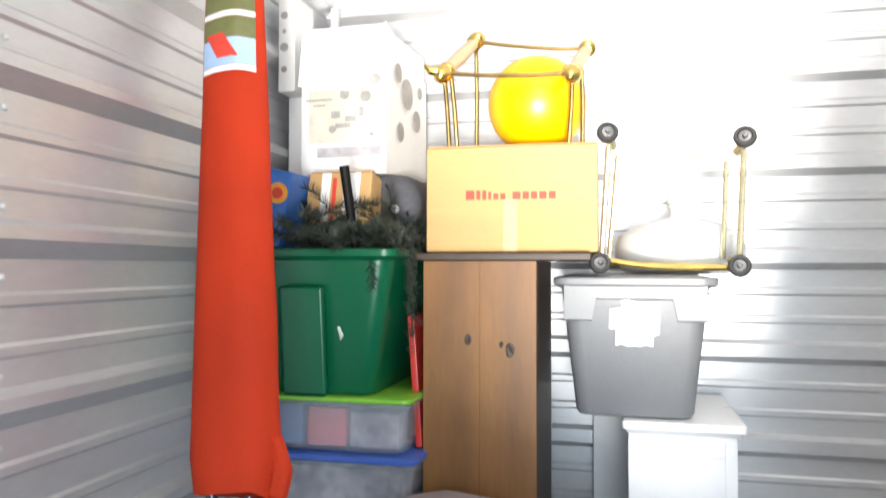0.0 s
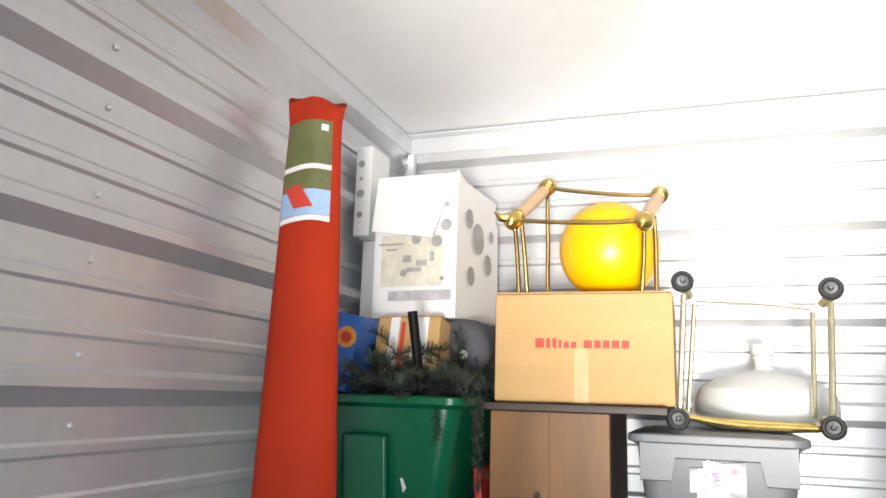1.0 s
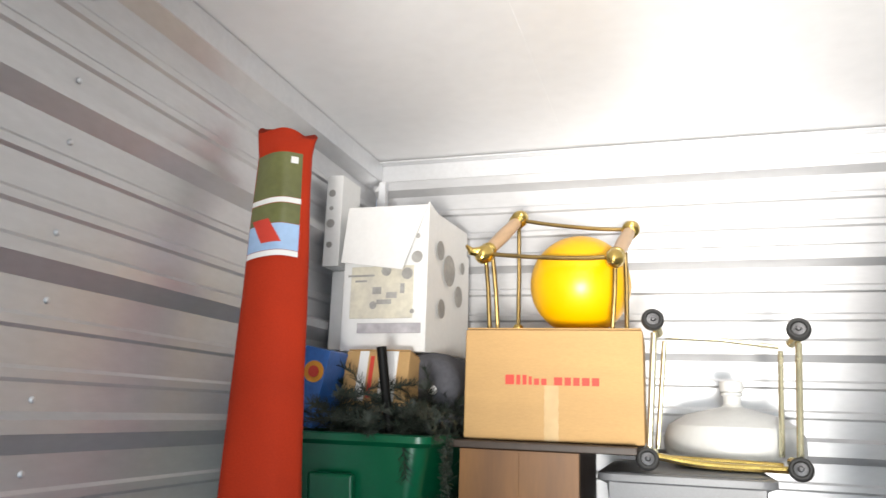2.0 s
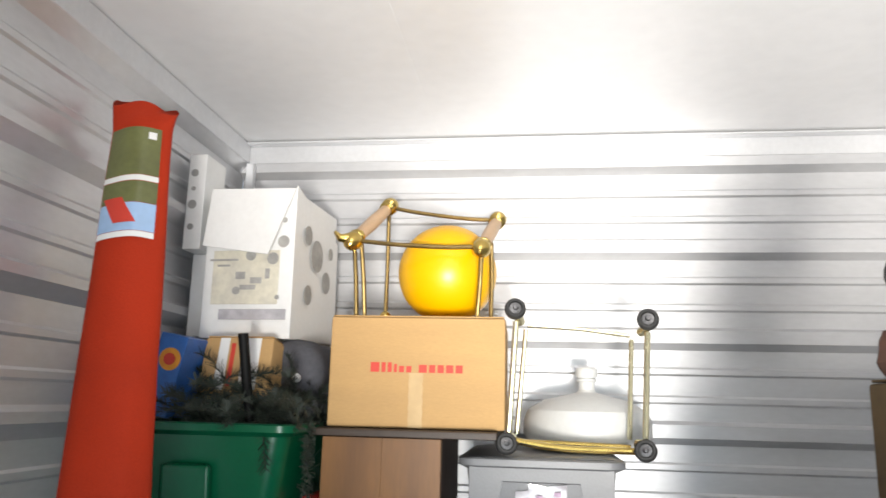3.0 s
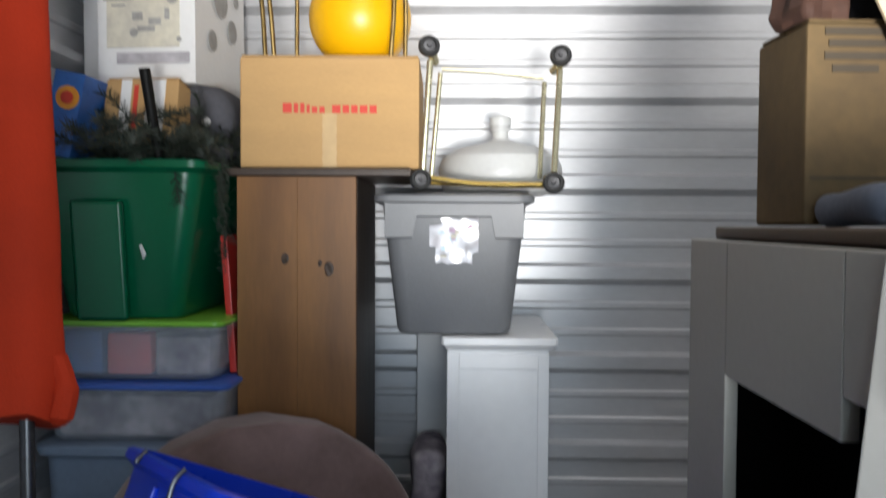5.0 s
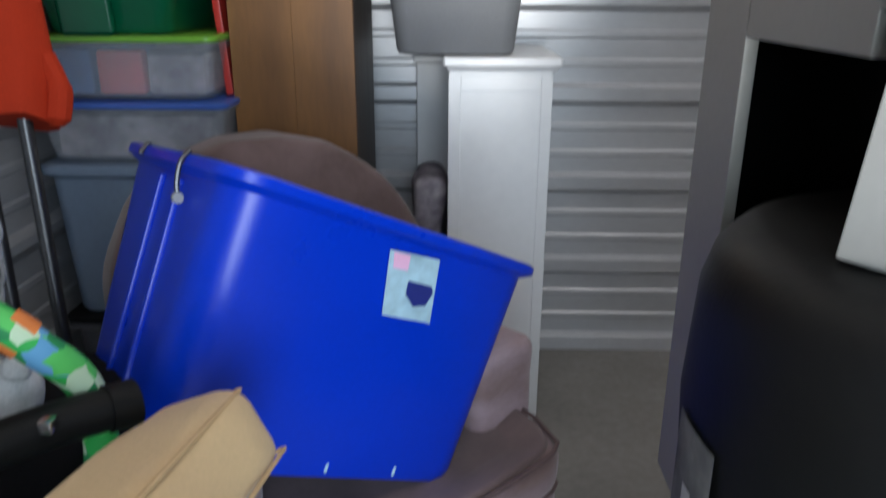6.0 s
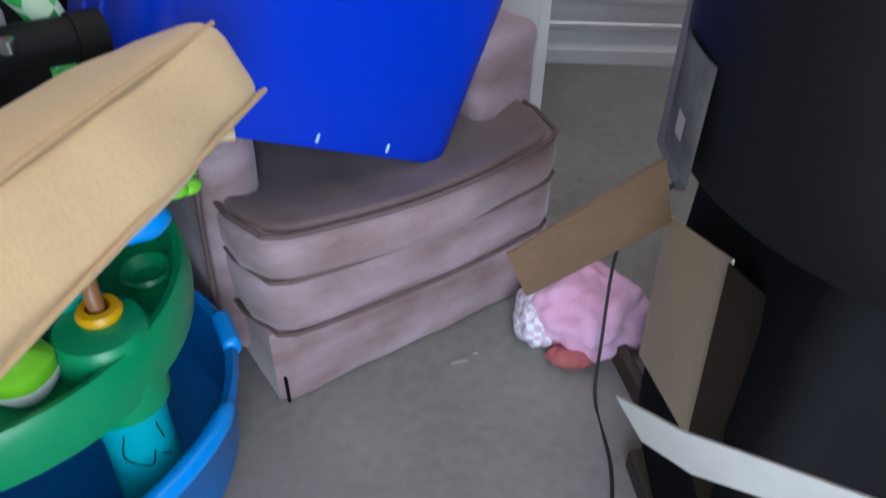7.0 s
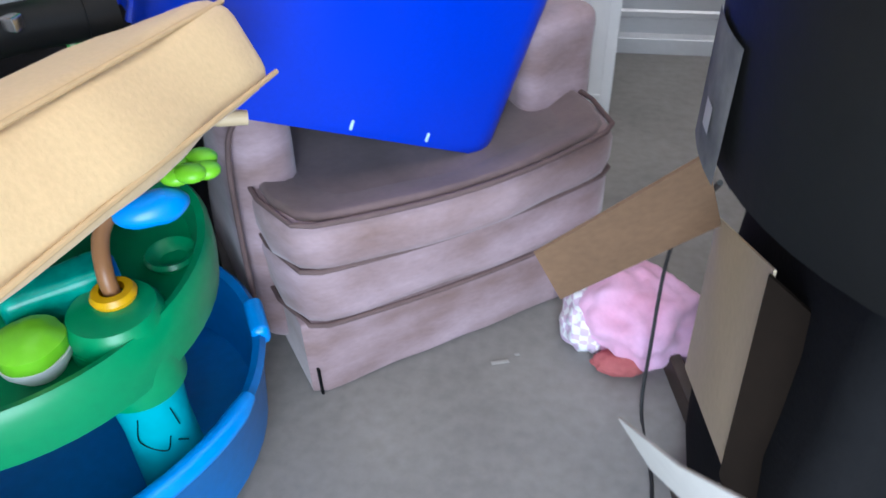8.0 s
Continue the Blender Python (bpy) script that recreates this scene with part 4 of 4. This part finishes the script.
part("peg", bm_tube([ci @ Vector(q) for q in ((-0.03, 1.0, 0.685), (0.005, 1.02, 0.674), (0.032, 1.035, 0.668))], [0.009, 0.0105, 0.009], 12), TAN_LEG, cush, "pale wooden peg")

# ---- water play table ----
wt = thing("water_table", pose(-0.37, 0.97, 0), "green and blue plastic toddler water play table with figures", "play table")
part("basin", bm_lathe([(0, 0.03), (0.28, 0.03), (0.32, 0.06), (0.335, 0.2), (0.343, 0.215), (0.335, 0.225), (0.322, 0.218), (0.314, 0.1), (0.3, 0.07), (0, 0.07)], 56), TOY_BLUE, wt)
part("basin_foot", bm_lathe([(0, 0), (0.2, 0), (0.22, 0.02), (0.2, 0.0295), (0, 0.0295)], 40), TOY_BLUE, wt)
grip = [radians(q) for q in range(-60, 4, 6)]
part("rim_handle", bm_tube([(0.337 * math.cos(a), 0.337 * math.sin(a), 0.222 + 0.012 * math.sin(math.pi * k / 10)) for k, a in enumerate(grip)], [0.012] + [0.017] * 9 + [0.012], 14), TOY_BRIGHT_BLUE, wt, "moulded grip on the rim")
for a in (30, 75):
    c, s_ = math.cos(radians(a)), math.sin(radians(a))
    part("rim_grip", bm_box((-0.016, -0.045, 0.0), (0.016, 0.045, 0.04), 0.012, 3), TOY_BRIGHT_BLUE, wt).matrix_basis = pose(0.334 * c, 0.334 * s_, 0.195, 0, 0, a)
part("top_tray", bm_lathe([(0, 0.385), (0.24, 0.385), (0.285, 0.36), (0.3, 0.365), (0.305, 0.4), (0.305, 0.44), (0.298, 0.452), (0.286, 0.448), (0.272, 0.415), (0.23, 0.408), (0, 0.408)], 60), TOY_GREEN, wt)
part("post_boss", bm_lathe([(0, 0.40), (0.062, 0.40), (0.062, 0.45), (0.055, 0.462), (0.025, 0.466), (0, 0.466)], 30, m=Matrix.Translation((0.23, -0.07, 0))), TOY_GREEN, wt)
part("cup_well", bm_lathe([(0.018, 0.409), (0.036, 0.409), (0.04, 0.418), (0.036, 0.424), (0.026, 0.42), (0.018, 0.41)], 26, m=Matrix.Translation((0.225, 0.09, 0))), TOY_GREEN, wt)
part("post", bm_lathe([(0, 0.072), (0.054, 0.072), (0.052, 0.1), (0.047, 0.25), (0.05, 0.3), (0.054, 0.37), (0, 0.37)], 30, m=Matrix.Translation((0.23, -0.07, 0))), TOY_CYAN, wt, "cyan plastic leg")
for pts in ([(-0.02, 0.30), (-0.03, 0.25), (0.0, 0.225), (0.012, 0.25)], [(0.025, 0.3), (0.03, 0.26)], [(0.02, 0.235), (0.034, 0.22)]):
    line = [(0.23 + 0.0498 * math.sin(radians(35) + u / 0.05), -0.07 - 0.0498 * math.cos(radians(35) + u / 0.05), z) for u, z in pts]
    part("scribble", bm_tube(curve(line, 5), 0.001, 5), BLACK, wt, "dark pen scribble")
for k, a in enumerate((110, 200)):
    part("post", bm_lathe([(0, 0.06), (0.064, 0.06), (0.05, 0.25), (0.056, 0.37), (0, 0.37)], 30, m=Matrix.Translation((0.25 * math.cos(radians(a)), 0.25 * math.sin(radians(a)), 0))), TOY_CYAN, wt, "cyan plastic leg")
part("boss_skirt", bm_lathe([(0, 0.325), (0.058, 0.325), (0.0625, 0.33), (0.0635, 0.36), (0.0645, 0.43), (0, 0.43)], 36, m=Matrix.Translation((0.23, -0.07, 0))), TOY_GREEN, wt)
part("ring", bm_lathe([(0.016, 0.466), (0.028, 0.466), (0.03, 0.472), (0.026, 0.479), (0.016, 0.48)], 22, m=Matrix.Translation((0.228, -0.055, 0))), TOY_YELLOW, wt, "yellow plastic collar")
palm = part("palm_stem", bm_tube(curve([(0.228, -0.055, 0.46), (0.222, -0.048, 0.5), (0.208, -0.008, 0.535), (0.225, 0.045, 0.565), (0.27, 0.07, 0.58)], 5), 0.011, 12), TOY_BROWN, wt, "brown curved toy stem")
bm = bmesh.new()
for a in range(6):
    bmesh.ops.create_uvsphere(bm, u_segments=12, v_segments=8, radius=0.02, matrix=Matrix.Translation((0.295 + 0.022 * math.cos(a * 1.05), 0.085 + 0.022 * math.sin(a * 1.05), 0.575 + 0.006 * (a % 2))) @ Matrix.Diagonal((1.1, 0.9, 0.6, 1)))
part("palm_top", bm, TOY_LIME, palm, "lime green leaf cluster")
bm = bmesh.new()
bmesh.ops.create_uvsphere(bm, u_segments=18, v_segments=12, radius=0.03, matrix=pose(0.262, 0.03, 0.548, 0, 0, 35) @ Matrix.Diagonal((1.7, 0.9, 0.75, 1)))
part("scoop", rough_up(bm, 0.004, 30), TOY_BRIGHT_BLUE, palm, "bright blue toy scoop")
boat = thing("toy_boat", pose(-0.215, 0.835, 0.41), "lime and white toy boat in a water table tray", "toy")
part("hull", bm_lathe([(0, 0.0), (0.03, 0.0), (0.043, 0.02), (0.045, 0.032), (0.0, 0.032)], 24), PAPER, boat)
part("deck", rough_up(bm_lathe([(0, 0.0325), (0.044, 0.0325), (0.043, 0.05), (0.03, 0.062), (0.012, 0.068), (0, 0.068)], 24), 0.004, 40), TOY_LIME, boat, "lime green deck")
teal = thing("toy_slide", pose(-0.235, 0.92, 0.41, 0, 0, 40), "glossy teal plastic toy slide on the play table", "toy")
part("chute", soft_box((-0.06, -0.03, 0.0), (0.07, 0.03, 0.075), 0.012, 5, 0.004, 20), TOY_TEAL, teal)
part("chute_end", soft_box((0.0705, -0.03, 0.01), (0.085, 0.03, 0.06), 0.006, 2, 0.002, 20), TOY_BRIGHT_BLUE, teal)

# ---- baby seat with toy arch ----
bs = thing("baby_bouncer", pose(0, 0, 0), "black baby bouncer with a green printed toy arch", "baby bouncer")
part("shell", soft_box((-0.62, 0.93, 0.56), (-0.16, 1.38, 0.70), 0.05, 8, 0.02, 6), BLACK_CLOTH, bs)
part("bar", bm_tube(curve([(-0.36, 0.82, 0.79), (-0.25, 0.88, 0.80), (-0.17, 0.965, 0.8), (-0.112, 1.02, 0.795)], 6), 0.026, 16), BLACK, bs, "black padded bar")
part("bar_cap", bm_tube([(-0.122, 1.01, 0.796), (-0.098, 1.034, 0.793)], 0.029, 16), BLACK, bs)
part("buckle", bm_box((-0.165, 0.938, 0.806), (-0.148, 0.956, 0.822), 0.003, 2), CHROME, bs, "small shiny buckle")
part("leg", bm_tube([(-0.36, 0.82, 0.79), (-0.42, 0.8, 0.4), (-0.45, 0.78, 0.22)], 0.018, 12), BLACK, bs)
part("leg", bm_tube([(-0.5, 1.33, 0.6), (-0.55, 1.36, 0.3), (-0.6, 1.39, 0.0)], 0.018, 12), BLACK, bs)
part("leg", bm_tube([(-0.2, 1.33, 0.6), (-0.26, 1.36, 0.3), (-0.3, 1.39, 0.0)], 0.018, 12), BLACK, bs)
arc = [(-0.42, 1.05, 0.83), (-0.37, 1.02, 0.915), (-0.295, 0.995, 0.95), (-0.225, 0.98, 0.93), (-0.178, 0.99, 0.885), (-0.16, 1.03, 0.825), (-0.157, 1.05, 0.75), (-0.165, 1.055, 0.68)]
part("toy_arch", bm_tube(curve(arc, 8), 0.0215, 16), ARCH, bs, "green printed fabric arch")
part("arch_patch", bm_tube(curve([(-0.207, 0.9835, 0.915), (-0.197, 0.9855, 0.906), (-0.188, 0.988, 0.896)], 4), 0.0245, 16), ORANGE, bs, "orange patch")
bear = bmesh.new()
for c, r in (((-0.255, 1.04, 0.80), 0.04), ((-0.285, 1.03, 0.835), 0.016), ((-0.23, 1.025, 0.84), 0.016)):
    bmesh.ops.create_uvsphere(bear, u_segments=16, v_segments=10, radius=r, matrix=Matrix.Translation(c))
plush = thing("plush_toy", pose(0, 0, 0), "small grey and white plush toy on a baby seat", "toy")
part("plush", rough_up(bear, 0.004, 60), PLUSH, plush)
chain = thing("plastic_chain", pose(0, 0, 0), "grey plastic link chain hanging beside a pole", "chain")
for i in range(9):
    c = Vector((-0.335 - 0.004 * i, 1.2, 0.99 - 0.031 * i))
    pts = [c + (Vector((0.009 * math.cos(a), 0, 0.02 * math.sin(a))) if i % 2 else Vector((0, 0.009 * math.cos(a), 0.02 * math.sin(a)))) for a in [2 * math.pi * k / 14 for k in range(14)]]
    part("link", bm_tube(pts, 0.0035, 6, closed=True), CHAIN, chain)

# ---- grey cabinet shell with a black open bay ----
du = thing("desk_hutch", pose(0, 0, 0), "grey-beige laminate cabinet with a black open bay and brown top", "cabinet")
X0, Y0, Y1, H, ZB = 0.64, 0.58, 1.345, 1.386, 0.5
part("side_panel", bm_box((X0, 1.195, ZB), (X0 + 0.018, Y1, H), 0.003), LAMINATE, du)
part("header_panel", bm_box((X0, 0.904, 1.214), (X0 + 0.018, 1.1945, H), 0.003), LAMINATE, du)
part("header_panel", bm_box((X0, Y0, 1.254), (X0 + 0.018, 0.9035, H), 0.003), LAMINATE, du)
part("far_panel", bm_box((X0 + 0.0185, Y1 - 0.016, ZB), (1.16, Y1, H), 0.003), LAMINATE, du)
part("near_panel", bm_box((X0 + 0.0185, Y0, 1.254), (1.16, Y0 + 0.016, H), 0.003), LAMINATE, du)
# near-black sheets: the deep shade of the bay is put into their colour
part("bay_shade_lining", bm_box((1.15, Y0 + 0.017, ZB), (1.16, Y1 - 0.017, H), 0.001, 1), VOID, du, "near-black sheet imitating the bay's deep shade")
part("bay_shade_lining", bm_box((X0 + 0.019, Y1 - 0.022, ZB + 0.02), (1.149, Y1 - 0.0165, H - 0.02), 0.001, 1), VOID, du, "near-black sheet imitating the bay's deep shade")
part("bay_shade_lining", bm_box((X0 + 0.019, Y0 + 0.017, H - 0.012), (1.149, Y1 - 0.023, H - 0.002), 0.001, 1), VOID, du, "near-black sheet imitating the bay's deep shade")
part("floor_panel", bm_box((0.7, 1.2, ZB), (1.149, Y1 - 0.023, ZB + 0.018), 0.002), VOID, du, "near-black sheet imitating the bay's deep shade")
part("top", bm_box((X0 + 0.035, Y0, H + 0.0005), (1.17, Y1, H + 0.018), 0.004), WOOD_DARK, du, "dark brown top board")
stand = thing("low_stand", pose(0, 0, 0), "black low stand under a laminate cabinet", "stand")
part("body", bm_box((0.74, 1.2, 0.0), (1.15, Y1 - 0.01, ZB - 0.002), 0.006), BLACK_CLOTH, stand)

# things on the cabinet
HT = H + 0.02
# carton and bag colours are darkened in place of dimmer light here
cb = carton(pose(0.845, 1.285, HT, 0, 0, 3), 0.215, 0.14, 0.262, CARD_OLIVE, "worn brown carton with faded print, darkened for shade, on a cabinet")
for z, x, w in ((0.243, -0.085, 0.1), (0.228, -0.08, 0.075), (0.212, -0.085, 0.11), (0.196, -0.075, 0.06)):
    part("print_mark", bm_box((x, -0.0722, z), (x + w, -0.0704, z + 0.009)), DARK_INK, cb, "faded printed bar")
part("crease", bm_box((-0.1, -0.0715, 0.06), (0.1, -0.0703, 0.063)), DARK_INK, cb, "dark horizontal crease")
pb = thing("paper_bag", pose(0.768, 1.265, HT + 0.265, 0, 0, 14), "crumpled rusty brown paper bag on a carton", "bag")
bm = bm_rings([rrect(0.03, 0.035, 0.006, 0.0), rrect(0.034, 0.038, 0.007, 0.02), rrect(0.033, 0.034, 0.007, 0.045), rrect(0.03, 0.03, 0.007, 0.062), rrect(0.024, 0.022, 0.006, 0.066)])
bmesh.ops.subdivide_edges(bm, edges=list(bm.edges), cuts=2, use_grid_fill=True)
part("bag", rough_up(bm, 0.009, 38), mat("brown_paper", (0.048, 0.018, 0.009), 0.8, 0, 0.5, 28, 0.5, 60, second=(0.05, 0.02, 0.012)), pb, smooth=12)
bc = thing("black_cloth", pose(0.83, 1.3, HT + 0.265), "black crumpled cloth on a carton", "cloth")
part("cloth", soft_box((-0.005, -0.03, 0.0), (0.1, 0.05, 0.12), 0.03, 8, 0.02, 16), BLACK_CLOTH, bc)
pc = thing("cardboard_sheet", pose(0.86, 1.19, HT + 0.19, 0, -26, 0), "pale cardboard sheet leaning on a carton", "cardboard")
part("sheet", bm_box((0.0, -0.003, 0.0), (0.2, 0.003, 0.17), 0.001, 1), CARD_PALE, pc)
hw_ = thing("steering_wheel", pose(0.895, 1.275, 1.86, -20, -17, 0), "black padded steering wheel lying on boxes", "steering wheel")
rings = []
for k in range(56):
    a = 2 * math.pi * k / 56
    c, s_ = math.cos(a), math.sin(a)
    rings.append([((0.134 + dx) * c, (0.134 + dx) * s_, dz) for dx, _, dz in [(0.02 * math.copysign(abs(math.cos(q)) ** 0.55, math.cos(q)), 0, 0.019 * math.copysign(abs(math.sin(q)) ** 0.55, math.sin(q))) for q in [2 * math.pi * n / 16 for n in range(16)]]])
part("rim", bm_rings([*rings, rings[0]], (False, False)), BLACK, hw_)
part("hub", bm_lathe([(0, -0.018), (0.04, -0.018), (0.045, 0.0), (0.04, 0.012), (0, 0.015)], 24), BLACK, hw_)
for a in (75, 195, 315):
    part("spoke", bm_box((0.03, -0.013, -0.008), (0.122, 0.013, 0.008), 0.005, 2), BLACK, hw_).matrix_basis = pose(0, 0, 0, 0, 0, a)
sc = thing("slate_cloth", pose(0.84, 1.15, HT), "slate grey folded cloth on a cabinet", "cloth")
bm = soft_box((-0.09, -0.1, 0.0), (0.26, 0.055, 0.04), 0.018, 8, 0.012, 14)
for v in bm.verts:
    v.co.z *= 1 + 1.6 * max(0, v.co.x + 0.03) / 0.29
part("cloth", bm, SLATE_CLOTH, sc)

# ---- black drum, flattened carton, clothes on the floor ----
dr = thing("black_drum", pose(0.83, 0.89, 0.0), "large black plastic drum with a grey label", "drum")
part("shell", bm_lathe([(0, 0.73), (0.27, 0.73), (0.297, 0.75), (0.304, 0.86), (0.298, 0.98), (0.288, 1.015), (0.27, 1.035), (0.235, 1.046), (0, 1.05)], 60), BLACK, dr)
# block added under the drum, black to keep the void below dark
part("base", soft_box((-0.175, -0.16, 0.0), (0.24, 0.3, 0.728), 0.04, 8, 0.012, 6), BLACK_CLOTH, dr, "added black block filling the dark under the drum")
bm = bmesh.new()
rows = [[bm.verts.new((0.307 * math.cos(radians(a)), 0.307 * math.sin(radians(a)), z)) for a in np.linspace(174, 191, 8)] for z in (0.745, 0.8, 0.865)]
for r, s in zip(rows, rows[1:]):
    for k in range(7):
        bm.faces.new((r[k], r[k + 1], s[k + 1], s[k]))
tag = part("label", bm, TAG_GREY, dr, "grey paper label")
bm = bmesh.new()
rows = [[bm.verts.new((0.3085 * math.cos(radians(a)), 0.3085 * math.sin(radians(a)), z)) for a in np.linspace(181, 185, 4)] for z in (0.775, 0.8)]
for k in range(3):
    bm.faces.new((rows[0][k], rows[0][k + 1], rows[1][k + 1], rows[1][k]))
part("label_box", bm, FLAP, tag)
bd = thing("laminate_board", pose(0.62, 0.86, 1.052, 0, 5, -42), "pale grey laminate board standing on a black drum", "board")
part("board", bm_box((0.0, -0.009, 0.0), (0.32, 0.009, 0.33), 0.003), LAMINATE_G, bd)
fc = thing("flattened_carton", pose(0, 0, 0), "opened cardboard carton with bent flaps leaning by a drum", "cardboard")
part("panel", bm_slab([(0.62, 1.14, 0.495), (0.62, 0.89, 0.613), (0.62, 0.85, 0.343), (0.62, 1.11, 0.23)], 0.003), CARD_PALE, fc, "pale inner face")
# carton side painted near black, its shade put into the colour
part("side", bm_slab([(0.614, 0.883, 0.612), (0.72, 0.8, 0.56), (0.74, 0.76, 0.0), (0.616, 0.843, 0.34)], 0.004), CARD_IN_SHADE, fc)
part("flap", bm_slab([(0.381, 1.05, 0.484), (0.421, 1.1, 0.363), (0.62, 1.12, 0.5), (0.56, 1.02, 0.665)], 0.005), CARD_DARK, fc, "brown bent flap")
bm = bmesh.new()
pts = [(0.466, 0.70, 0.598), (0.50, 0.62, 0.65), (0.54, 0.56, 0.695), (0.59, 0.5, 0.735), (0.66, 0.43, 0.75)]
low = [(0.502, 0.70, 0.532), (0.525, 0.63, 0.58), (0.56, 0.57, 0.635), (0.61, 0.51, 0.68), (0.68, 0.44, 0.69)]
va, vb = [bm.verts.new(p) for p in pts], [bm.verts.new(p) for p in low]
vc, vd = [bm.verts.new(Vector(p) + Vector((0.003, 0.003, -0.002))) for p in pts], [bm.verts.new(Vector(p) + Vector((0.003, 0.003, -0.002))) for p in low]
for k in range(4):
    bm.faces.new((va[k], va[k + 1], vb[k + 1], vb[k]))
    bm.faces.new((vc[k], vc[k + 1], vd[k + 1], vd[k]))
    bm.faces.new((va[k], va[k + 1], vc[k + 1], vc[k]))
    bm.faces.new((vb[k], vb[k + 1], vd[k + 1], vd[k]))
part("flap", bm, FLAP, fc, "curled white flap")
fr = thing("wooden_plank", pose(0, 0, 0), "dark brown wooden plank lying on the floor", "plank")
part("rail", bm_box((-0.012, -0.16, 0), (0.012, 0.16, 0.05), 0.004), WOOD_DARK, fr).matrix_basis = pose(0.672, 1.215, 0.0, 0, 0, 13)
part("rail", bm_box((-0.014, -0.3, 0), (0.014, 0.0, 0.045), 0.004), WOOD_DARK, fr).matrix_basis = pose(0.64, 1.06, 0.0, 0, 0, 9)
sk = thing("wooden_stick", pose(0, 0, 0), "thin pale stick leaning on a black block", "stick")
part("stick", bm_tube([(0.655, 0.93, 0.5), (0.672, 0.85, 0.42), (0.695, 0.74, 0.3)], 0.0035, 8), TAN_LEG, sk)
pk = thing("baby_clothes", pose(0.585, 1.4, 0), "crumpled pink baby clothes with a checked cuff on the floor", "clothes")
bm = bmesh.new()
bmesh.ops.create_icosphere(bm, subdivisions=5, radius=1.0)
for v in bm.verts:
    n1 = noise.noise(v.co * 1.6 + Vector((3, 1, 2)))
    n2 = noise.noise(v.co * 4.2 + Vector((7, 1, 5)))
    v.co *= 1 + 0.22 * n1 + 0.10 * n2
    v.co = Vector((v.co.x * 0.125, v.co.y * 0.115, max(0.0, v.co.z * 0.1 + 0.055)))
part("cloth", bm, PINK, pk, smooth=70)
bm = bmesh.new()
bmesh.ops.create_icosphere(bm, subdivisions=4, radius=1.0)
for v in bm.verts:
    v.co *= 1 + 0.2 * noise.noise(v.co * 3 + Vector((1, 8, 5)))
    v.co = Vector((v.co.x * 0.05 - 0.1, v.co.y * 0.075 - 0.01, max(0.0, v.co.z * 0.06 + 0.05)))
part("cuff", bm, CHECK, pk, "white checked cuff", smooth=70)
bm = bmesh.new()
bmesh.ops.create_icosphere(bm, subdivisions=4, radius=1.0)
for v in bm.verts:
    v.co *= 1 + 0.2 * noise.noise(v.co * 3 + Vector((4, 2, 5)))
    v.co = Vector((v.co.x * 0.05 - 0.035, v.co.y * 0.03 - 0.1, max(0.0, v.co.z * 0.022 + 0.022)))
part("lining", bm, PINK_DARK, pk, "rose lining", smooth=70)
cd = thing("power_cord", pose(0, 0, 0), "thin black cord hanging down onto the floor", "cord")
part("cord", bm_tube(curve([(0.585, 1.03, 0.62), (0.615, 1.22, 0.46), (0.6, 1.3, 0.3), (0.592, 1.25, 0.12), (0.59, 1.2, 0.006), (0.6, 1.05, 0.005), (0.585, 0.9, 0.005), (0.6, 0.75, 0.005)], 8), 0.0034, 8), RUBBER, cd)
sc2 = thing("paper_scrap", pose(0.326, 1.292, 0.001, 0, 0, 20), "tiny pale paper scraps on the floor", "litter")
part("scrap", rough_up(bm_box((-0.02, -0.004, 0), (0.015, 0.004, 0.002), 0.0005, 1), 0.002, 60), FLAP, sc2)
part("scrap", rough_up(bm_box((0.03, 0.01, 0), (0.04, 0.015, 0.002), 0.0005, 1), 0.002, 60), FLAP, sc2)

# screws of the west wall sheet
for y, z in [(1.286, 0.27 + 0.305 * k + d) for k in range(8) for d in (0.0, 0.127) if 0.27 + 0.305 * k + d < 2.5]:
    part("screw", bm_lathe([(0.0065, 0.0), (0.0065, 0.002), (0.004, 0.005), (0, 0.0055)], 10, m=pose(XL + 0.0005, y, z, 0, 90)), TRIM, wall_left)
